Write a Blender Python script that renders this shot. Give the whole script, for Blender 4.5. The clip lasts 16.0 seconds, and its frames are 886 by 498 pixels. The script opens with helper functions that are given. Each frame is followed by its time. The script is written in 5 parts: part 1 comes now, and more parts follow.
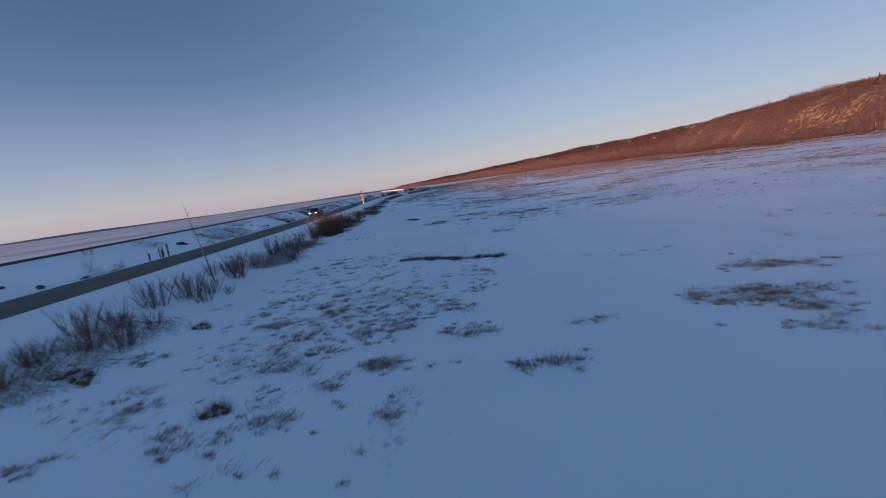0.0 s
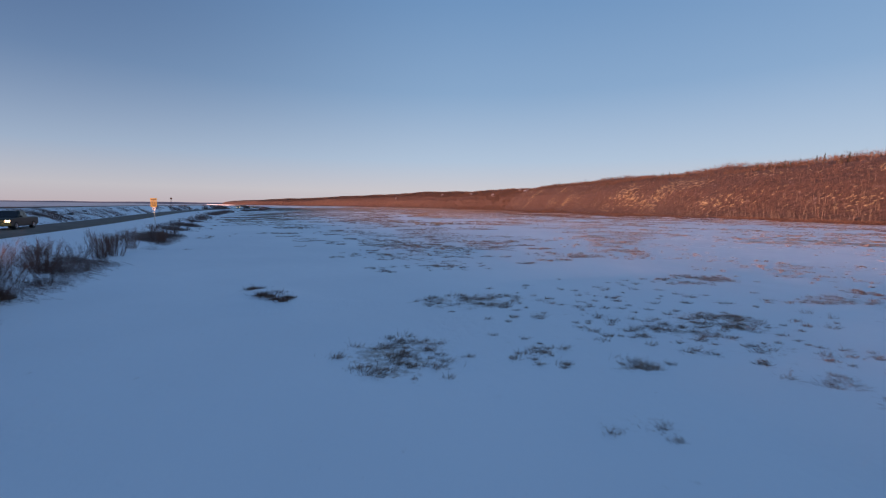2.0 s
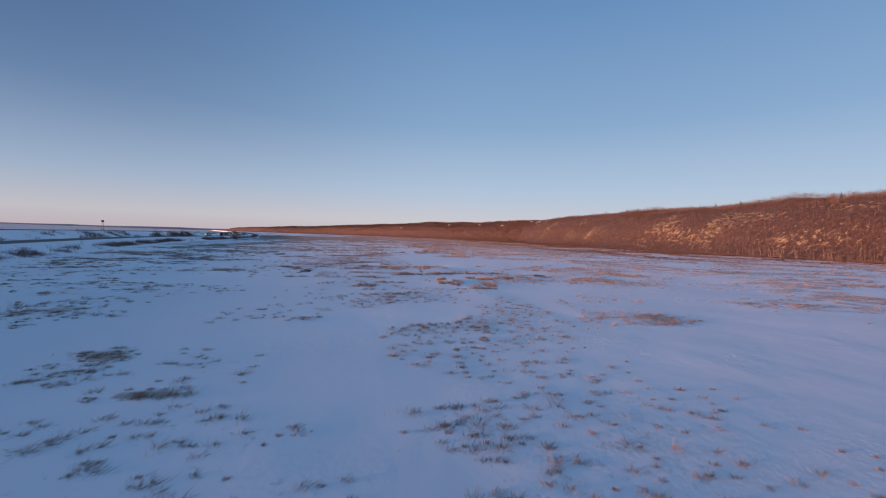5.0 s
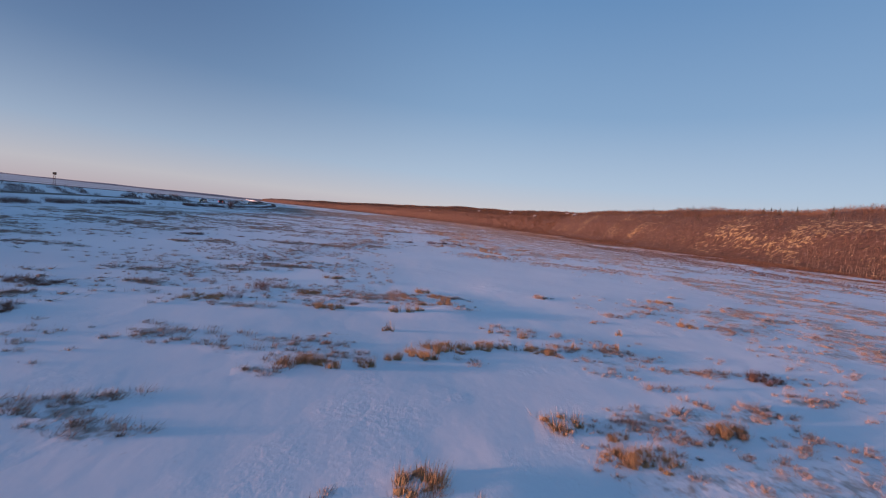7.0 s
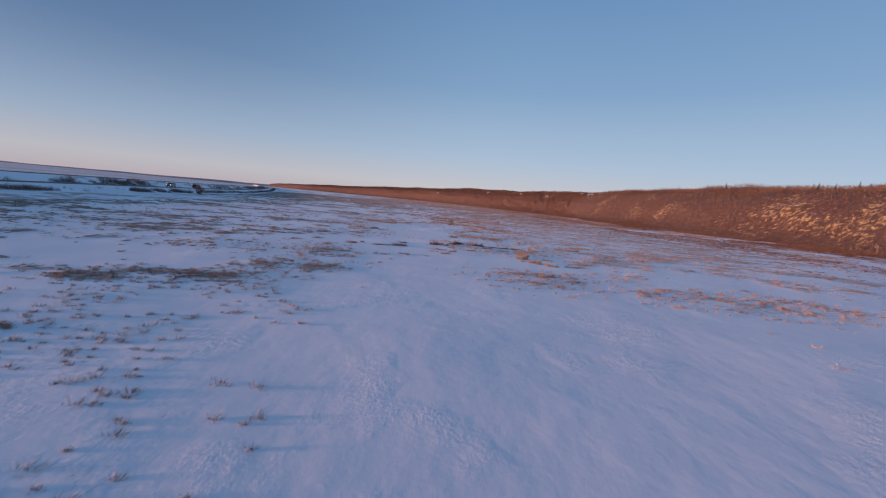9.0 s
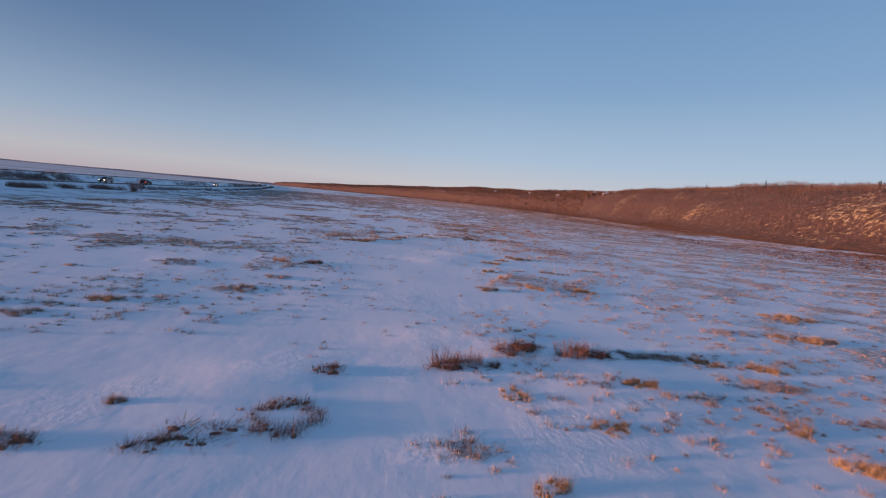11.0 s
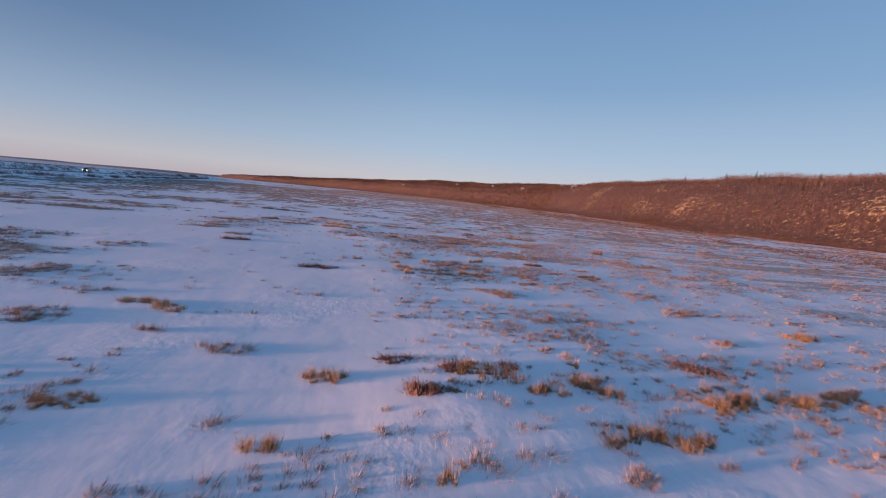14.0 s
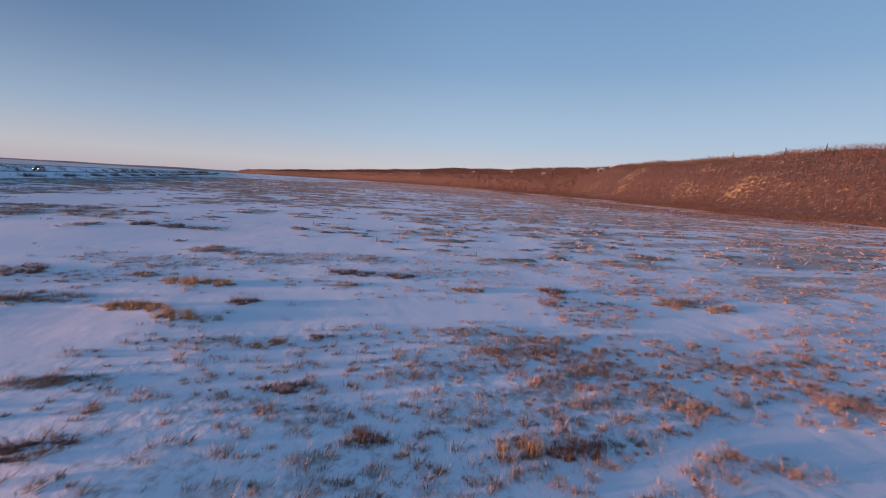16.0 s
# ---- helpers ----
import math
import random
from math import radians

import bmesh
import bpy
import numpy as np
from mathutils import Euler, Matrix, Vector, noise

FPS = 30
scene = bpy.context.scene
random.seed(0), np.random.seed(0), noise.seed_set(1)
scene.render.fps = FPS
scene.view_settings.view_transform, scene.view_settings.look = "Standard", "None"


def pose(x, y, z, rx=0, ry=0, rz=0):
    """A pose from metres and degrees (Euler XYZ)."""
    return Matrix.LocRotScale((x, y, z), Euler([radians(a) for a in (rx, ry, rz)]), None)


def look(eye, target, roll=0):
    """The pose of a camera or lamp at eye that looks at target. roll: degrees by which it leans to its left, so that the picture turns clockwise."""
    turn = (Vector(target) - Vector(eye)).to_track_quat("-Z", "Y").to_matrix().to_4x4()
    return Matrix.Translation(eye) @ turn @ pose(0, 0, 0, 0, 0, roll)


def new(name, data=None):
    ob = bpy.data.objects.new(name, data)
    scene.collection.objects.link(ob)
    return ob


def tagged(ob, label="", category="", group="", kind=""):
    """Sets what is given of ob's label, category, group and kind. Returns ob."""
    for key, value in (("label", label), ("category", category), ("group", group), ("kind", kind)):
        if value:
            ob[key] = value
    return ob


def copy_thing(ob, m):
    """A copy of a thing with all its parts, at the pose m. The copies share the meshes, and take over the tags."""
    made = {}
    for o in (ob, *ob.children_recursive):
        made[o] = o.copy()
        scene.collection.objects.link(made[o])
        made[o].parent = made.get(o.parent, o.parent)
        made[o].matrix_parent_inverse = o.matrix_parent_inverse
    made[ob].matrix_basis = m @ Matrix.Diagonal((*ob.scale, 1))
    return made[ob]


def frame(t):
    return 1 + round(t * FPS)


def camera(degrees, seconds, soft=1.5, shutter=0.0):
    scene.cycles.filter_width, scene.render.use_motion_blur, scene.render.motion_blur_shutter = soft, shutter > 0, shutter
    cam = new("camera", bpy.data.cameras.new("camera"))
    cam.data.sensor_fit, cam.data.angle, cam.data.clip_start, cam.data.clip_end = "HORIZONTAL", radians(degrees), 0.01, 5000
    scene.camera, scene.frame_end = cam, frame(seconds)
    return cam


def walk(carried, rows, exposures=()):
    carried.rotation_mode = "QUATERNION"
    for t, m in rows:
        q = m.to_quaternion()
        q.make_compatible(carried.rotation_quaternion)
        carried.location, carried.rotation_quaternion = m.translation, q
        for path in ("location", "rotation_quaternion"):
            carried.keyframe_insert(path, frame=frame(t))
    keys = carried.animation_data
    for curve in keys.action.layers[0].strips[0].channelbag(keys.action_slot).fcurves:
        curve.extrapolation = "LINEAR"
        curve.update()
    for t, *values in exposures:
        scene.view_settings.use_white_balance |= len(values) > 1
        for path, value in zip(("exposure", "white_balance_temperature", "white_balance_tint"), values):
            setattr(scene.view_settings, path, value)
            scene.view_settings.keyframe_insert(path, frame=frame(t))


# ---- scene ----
cam = camera(94.9, 16.0, soft=1.1, shutter=0.1)
PATH = [
    (0, (0.05, 0.11, 4.75), (-4.392, 19.320, 1.56), -8.02),
    (0.5, (-5.17, 9.57, 4.69), (-7.172, 29.158, 1.28), -7.37),
    (1, (-8.38, 18.72, 4.34), (-8.653, 38.518, 1.485), -3.88),
    (1.5, (-10.60, 28.11, 4.33), (-9.070, 47.911, 1.984), -0.37),
    (2, (-12.29, 37.84, 4.04), (-8.912, 57.451, 2.004), 0.85),
    (2.5, (-13.15, 47.48, 3.80), (-9.312, 67.028, 1.971), 0.15),
    (3, (-13.05, 56.92, 3.74), (-9.421, 76.558, 2.635), 0.34),
    (3.5, (-12.54, 65.60, 3.85), (-8.933, 85.263, 3.285), -0.13),
    (4, (-11.88, 73.32, 4.09), (-8.192, 92.975, 3.617), -0.32),
    (6.5, (-3.44, 117.71, 4.96), (-1.463, 137.579, 3.783), 6.33),
    (7, (-2.74, 126.01, 4.96), (-0.879, 145.871, 3.561), 6.16),
    (7.5, (-2.24, 133.66, 5.03), (-0.558, 153.541, 3.613), 5.76),
    (8, (-1.65, 140.68, 5.06), (-0.016, 160.528, 3.200), 5.07),
    (10.5, (0.58, 184.62, 6.17), (1.858, 204.434, 3.749), 5.69),
    (11, (0.77, 194.33, 5.76), (2.016, 214.146, 3.380), 5.34),
    (11.5, (0.83, 203.95, 5.38), (2.154, 223.782, 3.124), 4.80),
    (12, (0.98, 213.57, 5.16), (2.631, 233.380, 2.920), 4.87),
    (12.5, (1.24, 222.85, 4.93), (3.564, 242.557, 2.435), 5.35),
    (13, (1.57, 231.02, 4.25), (4.578, 250.654, 1.951), 5.56),
    (13.5, (2.09, 240.07, 4.26), (5.305, 259.675, 1.919), 5.91),
    (14, (2.87, 249.40, 4.65), (6.078, 268.984, 2.159), 5.38),
    (14.5, (3.85, 258.18, 4.82), (6.998, 277.718, 1.952), 4.51),
    (15, (4.74, 266.67, 4.99), (7.691, 286.199, 1.818), 3.81),
    (15.5, (5.90, 274.93, 5.13), (8.655, 294.496, 2.014), 2.87),
    (16, (6.85, 283.39, 5.23), (9.219, 303.003, 2.112), 3.48),
]
walk(cam, [(t, look(eye, target, roll)) for t, eye, target, roll in PATH],
     exposures=[(0.0, 1.88, 5450, 16), (3.0, 2.05, 5470, 16), (7.0, 1.95, 5390, 15), (11.0, 1.92, 5360, 14), (16.0, 1.97, 5360, 14)])

# ---- light: a sun under three degrees high over the water, clear winter sky ----
SUN_UP, SUN_BEARING = 2.8, 188.0
sun_way = Vector((math.cos(radians(SUN_BEARING)) * math.cos(radians(SUN_UP)), math.sin(radians(SUN_BEARING)) * math.cos(radians(SUN_UP)), math.sin(radians(SUN_UP))))
world = bpy.data.worlds.new("world")
scene.world = world
world.use_nodes = True
wn, wl = world.node_tree.nodes, world.node_tree.links
sky = wn.new("ShaderNodeTexSky")
sky.sky_type, sky.sun_disc, sky.sun_elevation = "NISHITA", False, radians(SUN_UP)
sky.sun_rotation = math.atan2(sun_way.x, sun_way.y)
sky.altitude, sky.air_density, sky.dust_density, sky.ozone_density = 0, 1.0, 0.4, 3.2
soften = wn.new("ShaderNodeHueSaturation")
soften.inputs["Saturation"].default_value = 0.58
wl.new(sky.outputs[0], soften.inputs["Color"])
# pale winter haze low all round the horizon, deeper blue aloft
where, height = wn.new("ShaderNodeTexCoord"), wn.new("ShaderNodeSeparateXYZ")
wl.new(where.outputs["Generated"], height.inputs[0])
haze = wn.new("ShaderNodeValToRGB")
HAZE = [(0.0, (1.52, 1.20, 1.03)), (0.035, (1.68, 1.47, 1.24)), (0.11, (1.22, 1.37, 1.38)), (0.26, (0.69, 0.97, 1.18)), (0.50, (0.36, 0.65, 0.98)), (1.0, (0.34, 0.60, 0.95))]
while len(haze.color_ramp.elements) < len(HAZE):
    haze.color_ramp.elements.new(0.5)
for e, (at, c) in zip(haze.color_ramp.elements, HAZE):
    e.position, e.color = at, (c[0], c[1], c[2], 1)
wl.new(height.outputs[2], haze.inputs[0])
hazy = wn.new("ShaderNodeMix")
hazy.data_type = "RGBA"
hazy.inputs[0].default_value = 0.93
wl.new(soften.outputs[0], hazy.inputs[6])
wl.new(haze.outputs[0], hazy.inputs[7])
# deepest blue overhead to the west, well away from the sunlit hill
west, aloft = wn.new("ShaderNodeMapRange"), wn.new("ShaderNodeMapRange")
west.interpolation_type = aloft.interpolation_type = "SMOOTHSTEP"
for node, a, b, src in ((west, 0.25, -0.75, 0), (aloft, -0.15, 0.42, 2)):
    node.inputs["From Min"].default_value, node.inputs["From Max"].default_value = a, b
    wl.new(height.outputs[src], node.inputs["Value"])
deep = wn.new("ShaderNodeMath")
deep.operation = "MULTIPLY"
wl.new(west.outputs[0], deep.inputs[0])
wl.new(aloft.outputs[0], deep.inputs[1])
shade = wn.new("ShaderNodeMix")
shade.data_type, shade.blend_type = "RGBA", "MULTIPLY"
shade.inputs[7].default_value = (0.43, 0.45, 0.55, 1)
wl.new(deep.outputs[0], shade.inputs[0])
wl.new(hazy.outputs[2], shade.inputs[6])
wl.new(shade.outputs[2], wn["Background"].inputs[0])
wn["Background"].inputs[1].default_value = 0.1
sun = new("sun", bpy.data.lights.new("sun", "SUN"))
sun.data.energy, sun.data.angle, sun.data.color = 2.9, radians(2.6), (1.0, 0.45, 0.25)
sun.matrix_world = look(Vector((0, 0, 200)) + sun_way * 100, Vector((0, 0, 200)))


# ---- materials ----
def material(name, rough=0.8, metal=0.0):
    m = bpy.data.materials.new(name)
    m.use_nodes = True
    n = m.node_tree.nodes
    b = n["Principled BSDF"]
    b.inputs["Roughness"].default_value, b.inputs["Metallic"].default_value = rough, metal
    return m, n, m.node_tree.links, b


def noise_node(n, l, scale, detail=4.0, rough=0.55, stretch=None):
    tex = n.new("ShaderNodeTexNoise")
    tex.inputs["Scale"].default_value, tex.inputs["Detail"].default_value, tex.inputs["Roughness"].default_value = scale, detail, rough
    geo = n.new("ShaderNodeNewGeometry")
    if stretch:
        mp = n.new("ShaderNodeMapping")
        mp.inputs["Scale"].default_value = stretch
        l.new(geo.outputs["Position"], mp.inputs["Vector"])
        l.new(mp.outputs["Vector"], tex.inputs["Vector"])
    else:
        l.new(geo.outputs["Position"], tex.inputs["Vector"])
    return tex


def ramp_node(n, l, fac, *stops):
    r = n.new("ShaderNodeValToRGB")
    e = r.color_ramp.elements
    while len(e) < len(stops):
        e.new(0.5)
    for el, (pos, col) in zip(e, stops):
        el.position, el.color = pos, (*col, 1) if len(col) == 3 else col
    l.new(fac, r.inputs["Fac"])
    return r


def mix_node(n, l, fac, a, b, mode="MIX"):
    m = n.new("ShaderNodeMix")
    m.data_type, m.blend_type = "RGBA", mode
    for v, i in ((fac, 0), (a, 6), (b, 7)):
        if isinstance(v, (int, float)):
            m.inputs[i].default_value = v
        elif isinstance(v, tuple):
            m.inputs[i].default_value = (*v, 1)
        else:
            l.new(v, m.inputs[i])
    return m.outputs[2]


def math_node(n, l, op, a, b=0.0, clamp=False):
    m = n.new("ShaderNodeMath")
    m.operation, m.use_clamp = op, clamp
    for v, i in ((a, 0), (b, 1)):
        if isinstance(v, (int, float)):
            m.inputs[i].default_value = v
        else:
            l.new(v, m.inputs[i])
    return m.outputs[0]


def bump_node(n, l, b, height, strength, distance):
    bp = n.new("ShaderNodeBump")
    bp.inputs["Strength"].default_value, bp.inputs["Distance"].default_value = strength, distance
    l.new(height, bp.inputs["Height"])
    l.new(bp.outputs["Normal"], b.inputs["Normal"])


def plain(name, dark, light, scale, rough=0.8, metal=0.0, bump=0.0, per="none"):
    """Two tones in broad and fine grain, with a little relief."""
    m, n, l, b = material(name, rough, metal)
    broad, fine = noise_node(n, l, scale), noise_node(n, l, scale * 9)
    f = math_node(n, l, "ADD", math_node(n, l, "MULTIPLY", broad.outputs[0], 0.65), math_node(n, l, "MULTIPLY", fine.outputs[0], 0.35))
    if per != "none":
        src = n.new("ShaderNodeObjectInfo").outputs["Random"] if per == "object" else n.new("ShaderNodeNewGeometry").outputs["Random Per Island"]
        f = math_node(n, l, "ADD", math_node(n, l, "MULTIPLY", f, 0.5), math_node(n, l, "MULTIPLY", src, 0.45))
    c = ramp_node(n, l, f, (0.25, dark), (0.75, light))
    l.new(c.outputs[0], b.inputs["Base Color"])
    if bump:
        bump_node(n, l, b, fine.outputs[0], 0.6, bump)
    return m


def make_snow():
    m, n, l, b = material("wind_packed_snow", 0.55)
    at = n.new("ShaderNodeAttribute")
    at.attribute_name = "cover"
    a, f, c = noise_node(n, l, 0.9, 5, 0.6), noise_node(n, l, 5.5, 6, 0.7), noise_node(n, l, 0.06, 3)
    # specks of straw litter show through where the sedge stands thick
    g = noise_node(n, l, 1.9, 6, 0.68)
    k = math_node(n, l, "ADD", math_node(n, l, "ADD", math_node(n, l, "MULTIPLY", f.outputs[0], 0.45), math_node(n, l, "MULTIPLY", g.outputs[0], 0.55)), math_node(n, l, "MULTIPLY", at.outputs["Fac"], 0.38))
    mask = ramp_node(n, l, k, (0.62, (0, 0, 0)), (0.76, (0.75, 0.75, 0.75)))
    snow = ramp_node(n, l, c.outputs[0], (0.3, (0.75, 0.77, 0.80)), (0.7, (0.85, 0.86, 0.88)))
    straw = ramp_node(n, l, f.outputs[0], (0.35, (0.15, 0.12, 0.10)), (0.7, (0.33, 0.24, 0.16)))
    l.new(mix_node(n, l, mask.outputs[0], snow.outputs[0], straw.outputs[0]), b.inputs["Base Color"])
    # smooth wind crust in places, broken lumpy crust in others
    drift, crust = noise_node(n, l, 0.8, 5, 0.5, (1.0, 0.7, 1.0)), noise_node(n, l, 3.2, 6, 0.65)
    broken = ramp_node(n, l, noise_node(n, l, 0.16, 3).outputs[0], (0.53, (0.06, 0.06, 0.06)), (0.66, (1, 1, 1)))
    h = math_node(n, l, "ADD", math_node(n, l, "MULTIPLY", drift.outputs[0], 0.6), math_node(n, l, "MULTIPLY", crust.outputs[0], broken.outputs[0]))
    # hummocks between the tufts
    lumps = noise_node(n, l, 2.0, 4, 0.55)
    h = math_node(n, l, "ADD", h, math_node(n, l, "MULTIPLY", lumps.outputs[0], math_node(n, l, "MULTIPLY", at.outputs["Fac"], 2.6)))
    bump_node(n, l, b, h, 0.5, 0.09)
    return m


def make_hill():
    m, n, l, b = material("hillside_ground", 0.9)
    at = n.new("ShaderNodeAttribute")
    at.attribute_name = "rock"
    f, c = noise_node(n, l, 0.35, 5, 0.65), noise_node(n, l, 0.26, 6, 0.70, (1.2, 1.5, 1.7))
    fine = noise_node(n, l, 0.48, 5, 0.7, (1.2, 1.5, 1.7))
    floor_ = ramp_node(n, l, f.outputs[0], (0.3, (0.038, 0.021, 0.017)), (0.60, (0.085, 0.046, 0.034)), (0.80, (0.28, 0.24, 0.21)))
    rock = ramp_node(n, l, fine.outputs[0], (0.36, (0.06, 0.04, 0.028)), (0.46, (0.25, 0.18, 0.08)), (0.58, (0.42, 0.33, 0.17)), (0.70, (0.56, 0.51, 0.42)))
    k = math_node(n, l, "ADD", c.outputs[0], math_node(n, l, "MULTIPLY", at.outputs["Fac"], 0.105))
    mask = ramp_node(n, l, k, (0.60, (0, 0, 0)), (0.66, (1, 1, 1)))
    l.new(mix_node(n, l, mask.outputs[0], floor_.outputs[0], rock.outputs[0]), b.inputs["Base Color"])
    bump_node(n, l, b, c.outputs[0], 0.9, 3.0)
    return m


def make_flat():
    m, n, l, b = material("tidal_ice", 0.4)
    a, f = noise_node(n, l, 0.012, 5, 0.6, (1.0, 0.3, 1.0)), noise_node(n, l, 0.15, 5, 0.6)
    k = math_node(n, l, "ADD", math_node(n, l, "MULTIPLY", a.outputs[0], 0.7), math_node(n, l, "MULTIPLY", f.outputs[0], 0.3))
    c = ramp_node(n, l, k, (0.34, (0.16, 0.15, 0.15)), (0.46, (0.40, 0.39, 0.40)), (0.58, (0.66, 0.66, 0.68)))
    l.new(c.outputs[0], b.inputs["Base Color"])
    bump_node(n, l, b, f.outputs[0], 0.4, 0.3)
    return m


SNOW, HILL, FLAT = make_snow(), make_hill(), make_flat()
ASPHALT = plain("sanded_asphalt", (0.075, 0.06, 0.048), (0.19, 0.15, 0.115), 0.35, 0.85, bump=0.01)
BALLAST = plain("dark_ballast", (0.03, 0.028, 0.027), (0.09, 0.08, 0.075), 1.3, 0.9, bump=0.05)
STEEL = plain("rusty_steel", (0.05, 0.035, 0.03), (0.14, 0.09, 0.06), 3.0, 0.5, 0.6)
SEDGE = plain("frosted_dry_sedge", (0.15, 0.11, 0.095), (0.44, 0.33, 0.25), 0.25, 0.8, per="island")
STRAW_GOLD = plain("golden_dry_straw", (0.16, 0.10, 0.055), (0.46, 0.31, 0.15), 0.4, 0.75, per="island")
SEDGE_DARK = plain("wet_dark_sedge", (0.055, 0.033, 0.028), (0.24, 0.14, 0.095), 0.6, 0.8, per="island")
WILLOW = plain("red_brown_willow", (0.055, 0.027, 0.021), (0.26, 0.125, 0.085), 0.5, 0.75, per="island")
WILLOW_GREY = plain("grey_brown_willow", (0.07, 0.046, 0.042), (0.24, 0.15, 0.125), 0.5, 0.75, per="island")
WOODS = plain("bare_birch_woods", (0.026, 0.014, 0.010), (0.175, 0.094, 0.058), 0.03, 0.85, per="island")
BARK = plain("grey_bark", (0.10, 0.075, 0.055), (0.26, 0.20, 0.14), 2.0, 0.85)
SPRUCE = plain("spruce_needles", (0.012, 0.018, 0.010), (0.05, 0.055, 0.028), 0.4, 0.8, per="island")
STONE = plain("dark_riprap_stone", (0.02, 0.02, 0.022), (0.09, 0.085, 0.08), 2.0, 0.8, bump=0.05, per="object")
# wooded shore with the distance haze put into its pale grey colour
FAR_SHORE = plain("hazed_wooded_shore", (0.16, 0.15, 0.165), (0.28, 0.26, 0.28), 0.004, 0.9)


# ---- meshes from simple pieces ----
class Shape:
    def __init__(self):
        self.v, self.f = [], []

    def add(self, verts, faces):
        k = len(self.v)
        self.v.extend(verts)
        self.f.extend(tuple(i + k for i in f) for f in faces)

    def tube(self, a, b, ra, rb, n=3):
        a, b = Vector(a), Vector(b)
        d = (b - a).normalized()
        u = d.orthogonal().normalized()
        w = d.cross(u)
        ring = [(math.cos(2 * math.pi * i / n), math.sin(2 * math.pi * i / n)) for i in range(n)]
        vs = [a + (u * c + w * s) * ra for c, s in ring] + [b + (u * c + w * s) * rb for c, s in ring]
        fs = [(i, (i + 1) % n, n + (i + 1) % n, n + i) for i in range(n)] + [tuple(range(n))[::-1], tuple(range(n, 2 * n))]
        self.add(vs, fs)

    def box(self, x0, x1, y0, y1, z0, z1):
        self.add([(x, y, z) for z in (z0, z1) for y in (y0, y1) for x in (x0, x1)],
                 [(0, 2, 3, 1), (4, 5, 7, 6), (0, 1, 5, 4), (2, 6, 7, 3), (0, 4, 6, 2), (1, 3, 7, 5)])

    def mesh(self, name, mat, smooth=False):
        me = bpy.data.meshes.new(name)
        me.from_pydata(self.v, [], self.f)
        me.materials.append(mat)
        if smooth:
            me.shade_smooth()
        me.update()
        return me


def numpy_mesh(name, verts, tris, mat):
    me = bpy.data.meshes.new(name)
    me.vertices.add(len(verts))
    me.vertices.foreach_set("co", np.asarray(verts, np.float32).ravel())
    me.loops.add(tris.size)
    me.loops.foreach_set("vertex_index", np.asarray(tris, np.int32).ravel())
    me.polygons.add(len(tris))
    me.polygons.foreach_set("loop_start", np.arange(0, tris.size, tris.shape[1], dtype=np.int32))
    me.materials.append(mat)
    me.update(calc_edges=True)
    return me


def thing(name, label, category, group="", kind=""):
    return tagged(new(name), label, category, group, kind)


def part(name, shape, mat, parent, label="", bevel=0.0, smooth=False):
    me = shape.mesh(name, mat, smooth)
    if bevel:
        bm = bmesh.new()
        bm.from_mesh(me)
        bmesh.ops.bevel(bm, geom=list(bm.edges), offset=bevel, segments=2, affect="EDGES", profile=0.6)
        bm.to_mesh(me)
        bm.free()
    ob = new(name, me)
    ob.parent = parent
    if label:
        ob["label"] = label
    return ob


# ---- plan: road and railway run together along the marsh's edge ----
LINE_Y = np.array([-400, -120, 15, 32, 60, 100, 140, 185, 250, 320, 400, 560, 900, 1800, 4600.0])
LINE_X = np.array([60, -2, -27.5, -31.5, -38.5, -49, -62, -76, -92, -97, -108, -150, -260, -600, -1700.0])
_fine_y = np.arange(-400, 4600, 2.0)
_fine_x = np.convolve(np.pad(np.interp(_fine_y, LINE_Y, LINE_X), 12, mode="edge"), np.ones(25) / 25, "valid")


def road_x(y):
    return np.interp(y, _fine_y, _fine_x)


CROSS_S = np.array([-4000, -26, -21, -17.4, -17.0, -14.4, -13.9, -8.6, -6.4, -5.0, -4.7, 1.9, 2.3, 3.6, 10.6, 13.0])
CROSS_Z = np.array([-0.9, -0.8, -0.4, 2.8, 2.92, 2.92, 2.75, 0.5, 0.75, 1.18, 1.15, 1.15, 1.2, 1.0, 0.14, 0.0])


def hash_noise(x, y, seed):
    v = np.sin(x * 127.1 + y * 311.7 + seed * 74.7) * 43758.5453
    return v - np.floor(v)


def value_noise(x, y, scale, seed):
    """Smooth noise from 0 to 1 in two directions."""
    x, y = np.asarray(x, float) / scale, np.asarray(y, float) / scale
    i, j = np.floor(x), np.floor(y)
    u, v = x - i, y - j
    u, v = u * u * (3 - 2 * u), v * v * (3 - 2 * v)
    a, b = hash_noise(i, j, seed), hash_noise(i + 1, j, seed)
    c, d = hash_noise(i, j + 1, seed), hash_noise(i + 1, j + 1, seed)
    return (a * (1 - u) + b * u) * (1 - v) + (c * (1 - u) + d * u) * v


def fractal(x, y, scale, seed, octaves=4):
    return sum(value_noise(x, y, scale / 2**o, seed + o * 7) / 2**o for o in range(octaves)) / (2 - 2.0 ** (1 - octaves))


# open ice and drifted ponds: x, y, half width, half length
PONDS = [(-21, 56, 6, 14), (-26.2, 88, 5.5, 17), (13, 109, 9, 16), (12, 100, 10, 8), (-27.4, 158, 8, 12), (-22, 178, 13, 14), (6, 168, 11, 12), (20, 174, 15, 18),
         (30, 190, 9, 12), (-38, 350, 8, 22), (-20, 318, 14, 6), (-26, 288, 14, 12), (-14, 284, 8, 10), (-30, 300, 12, 6), (4, 178, 9, 10)]
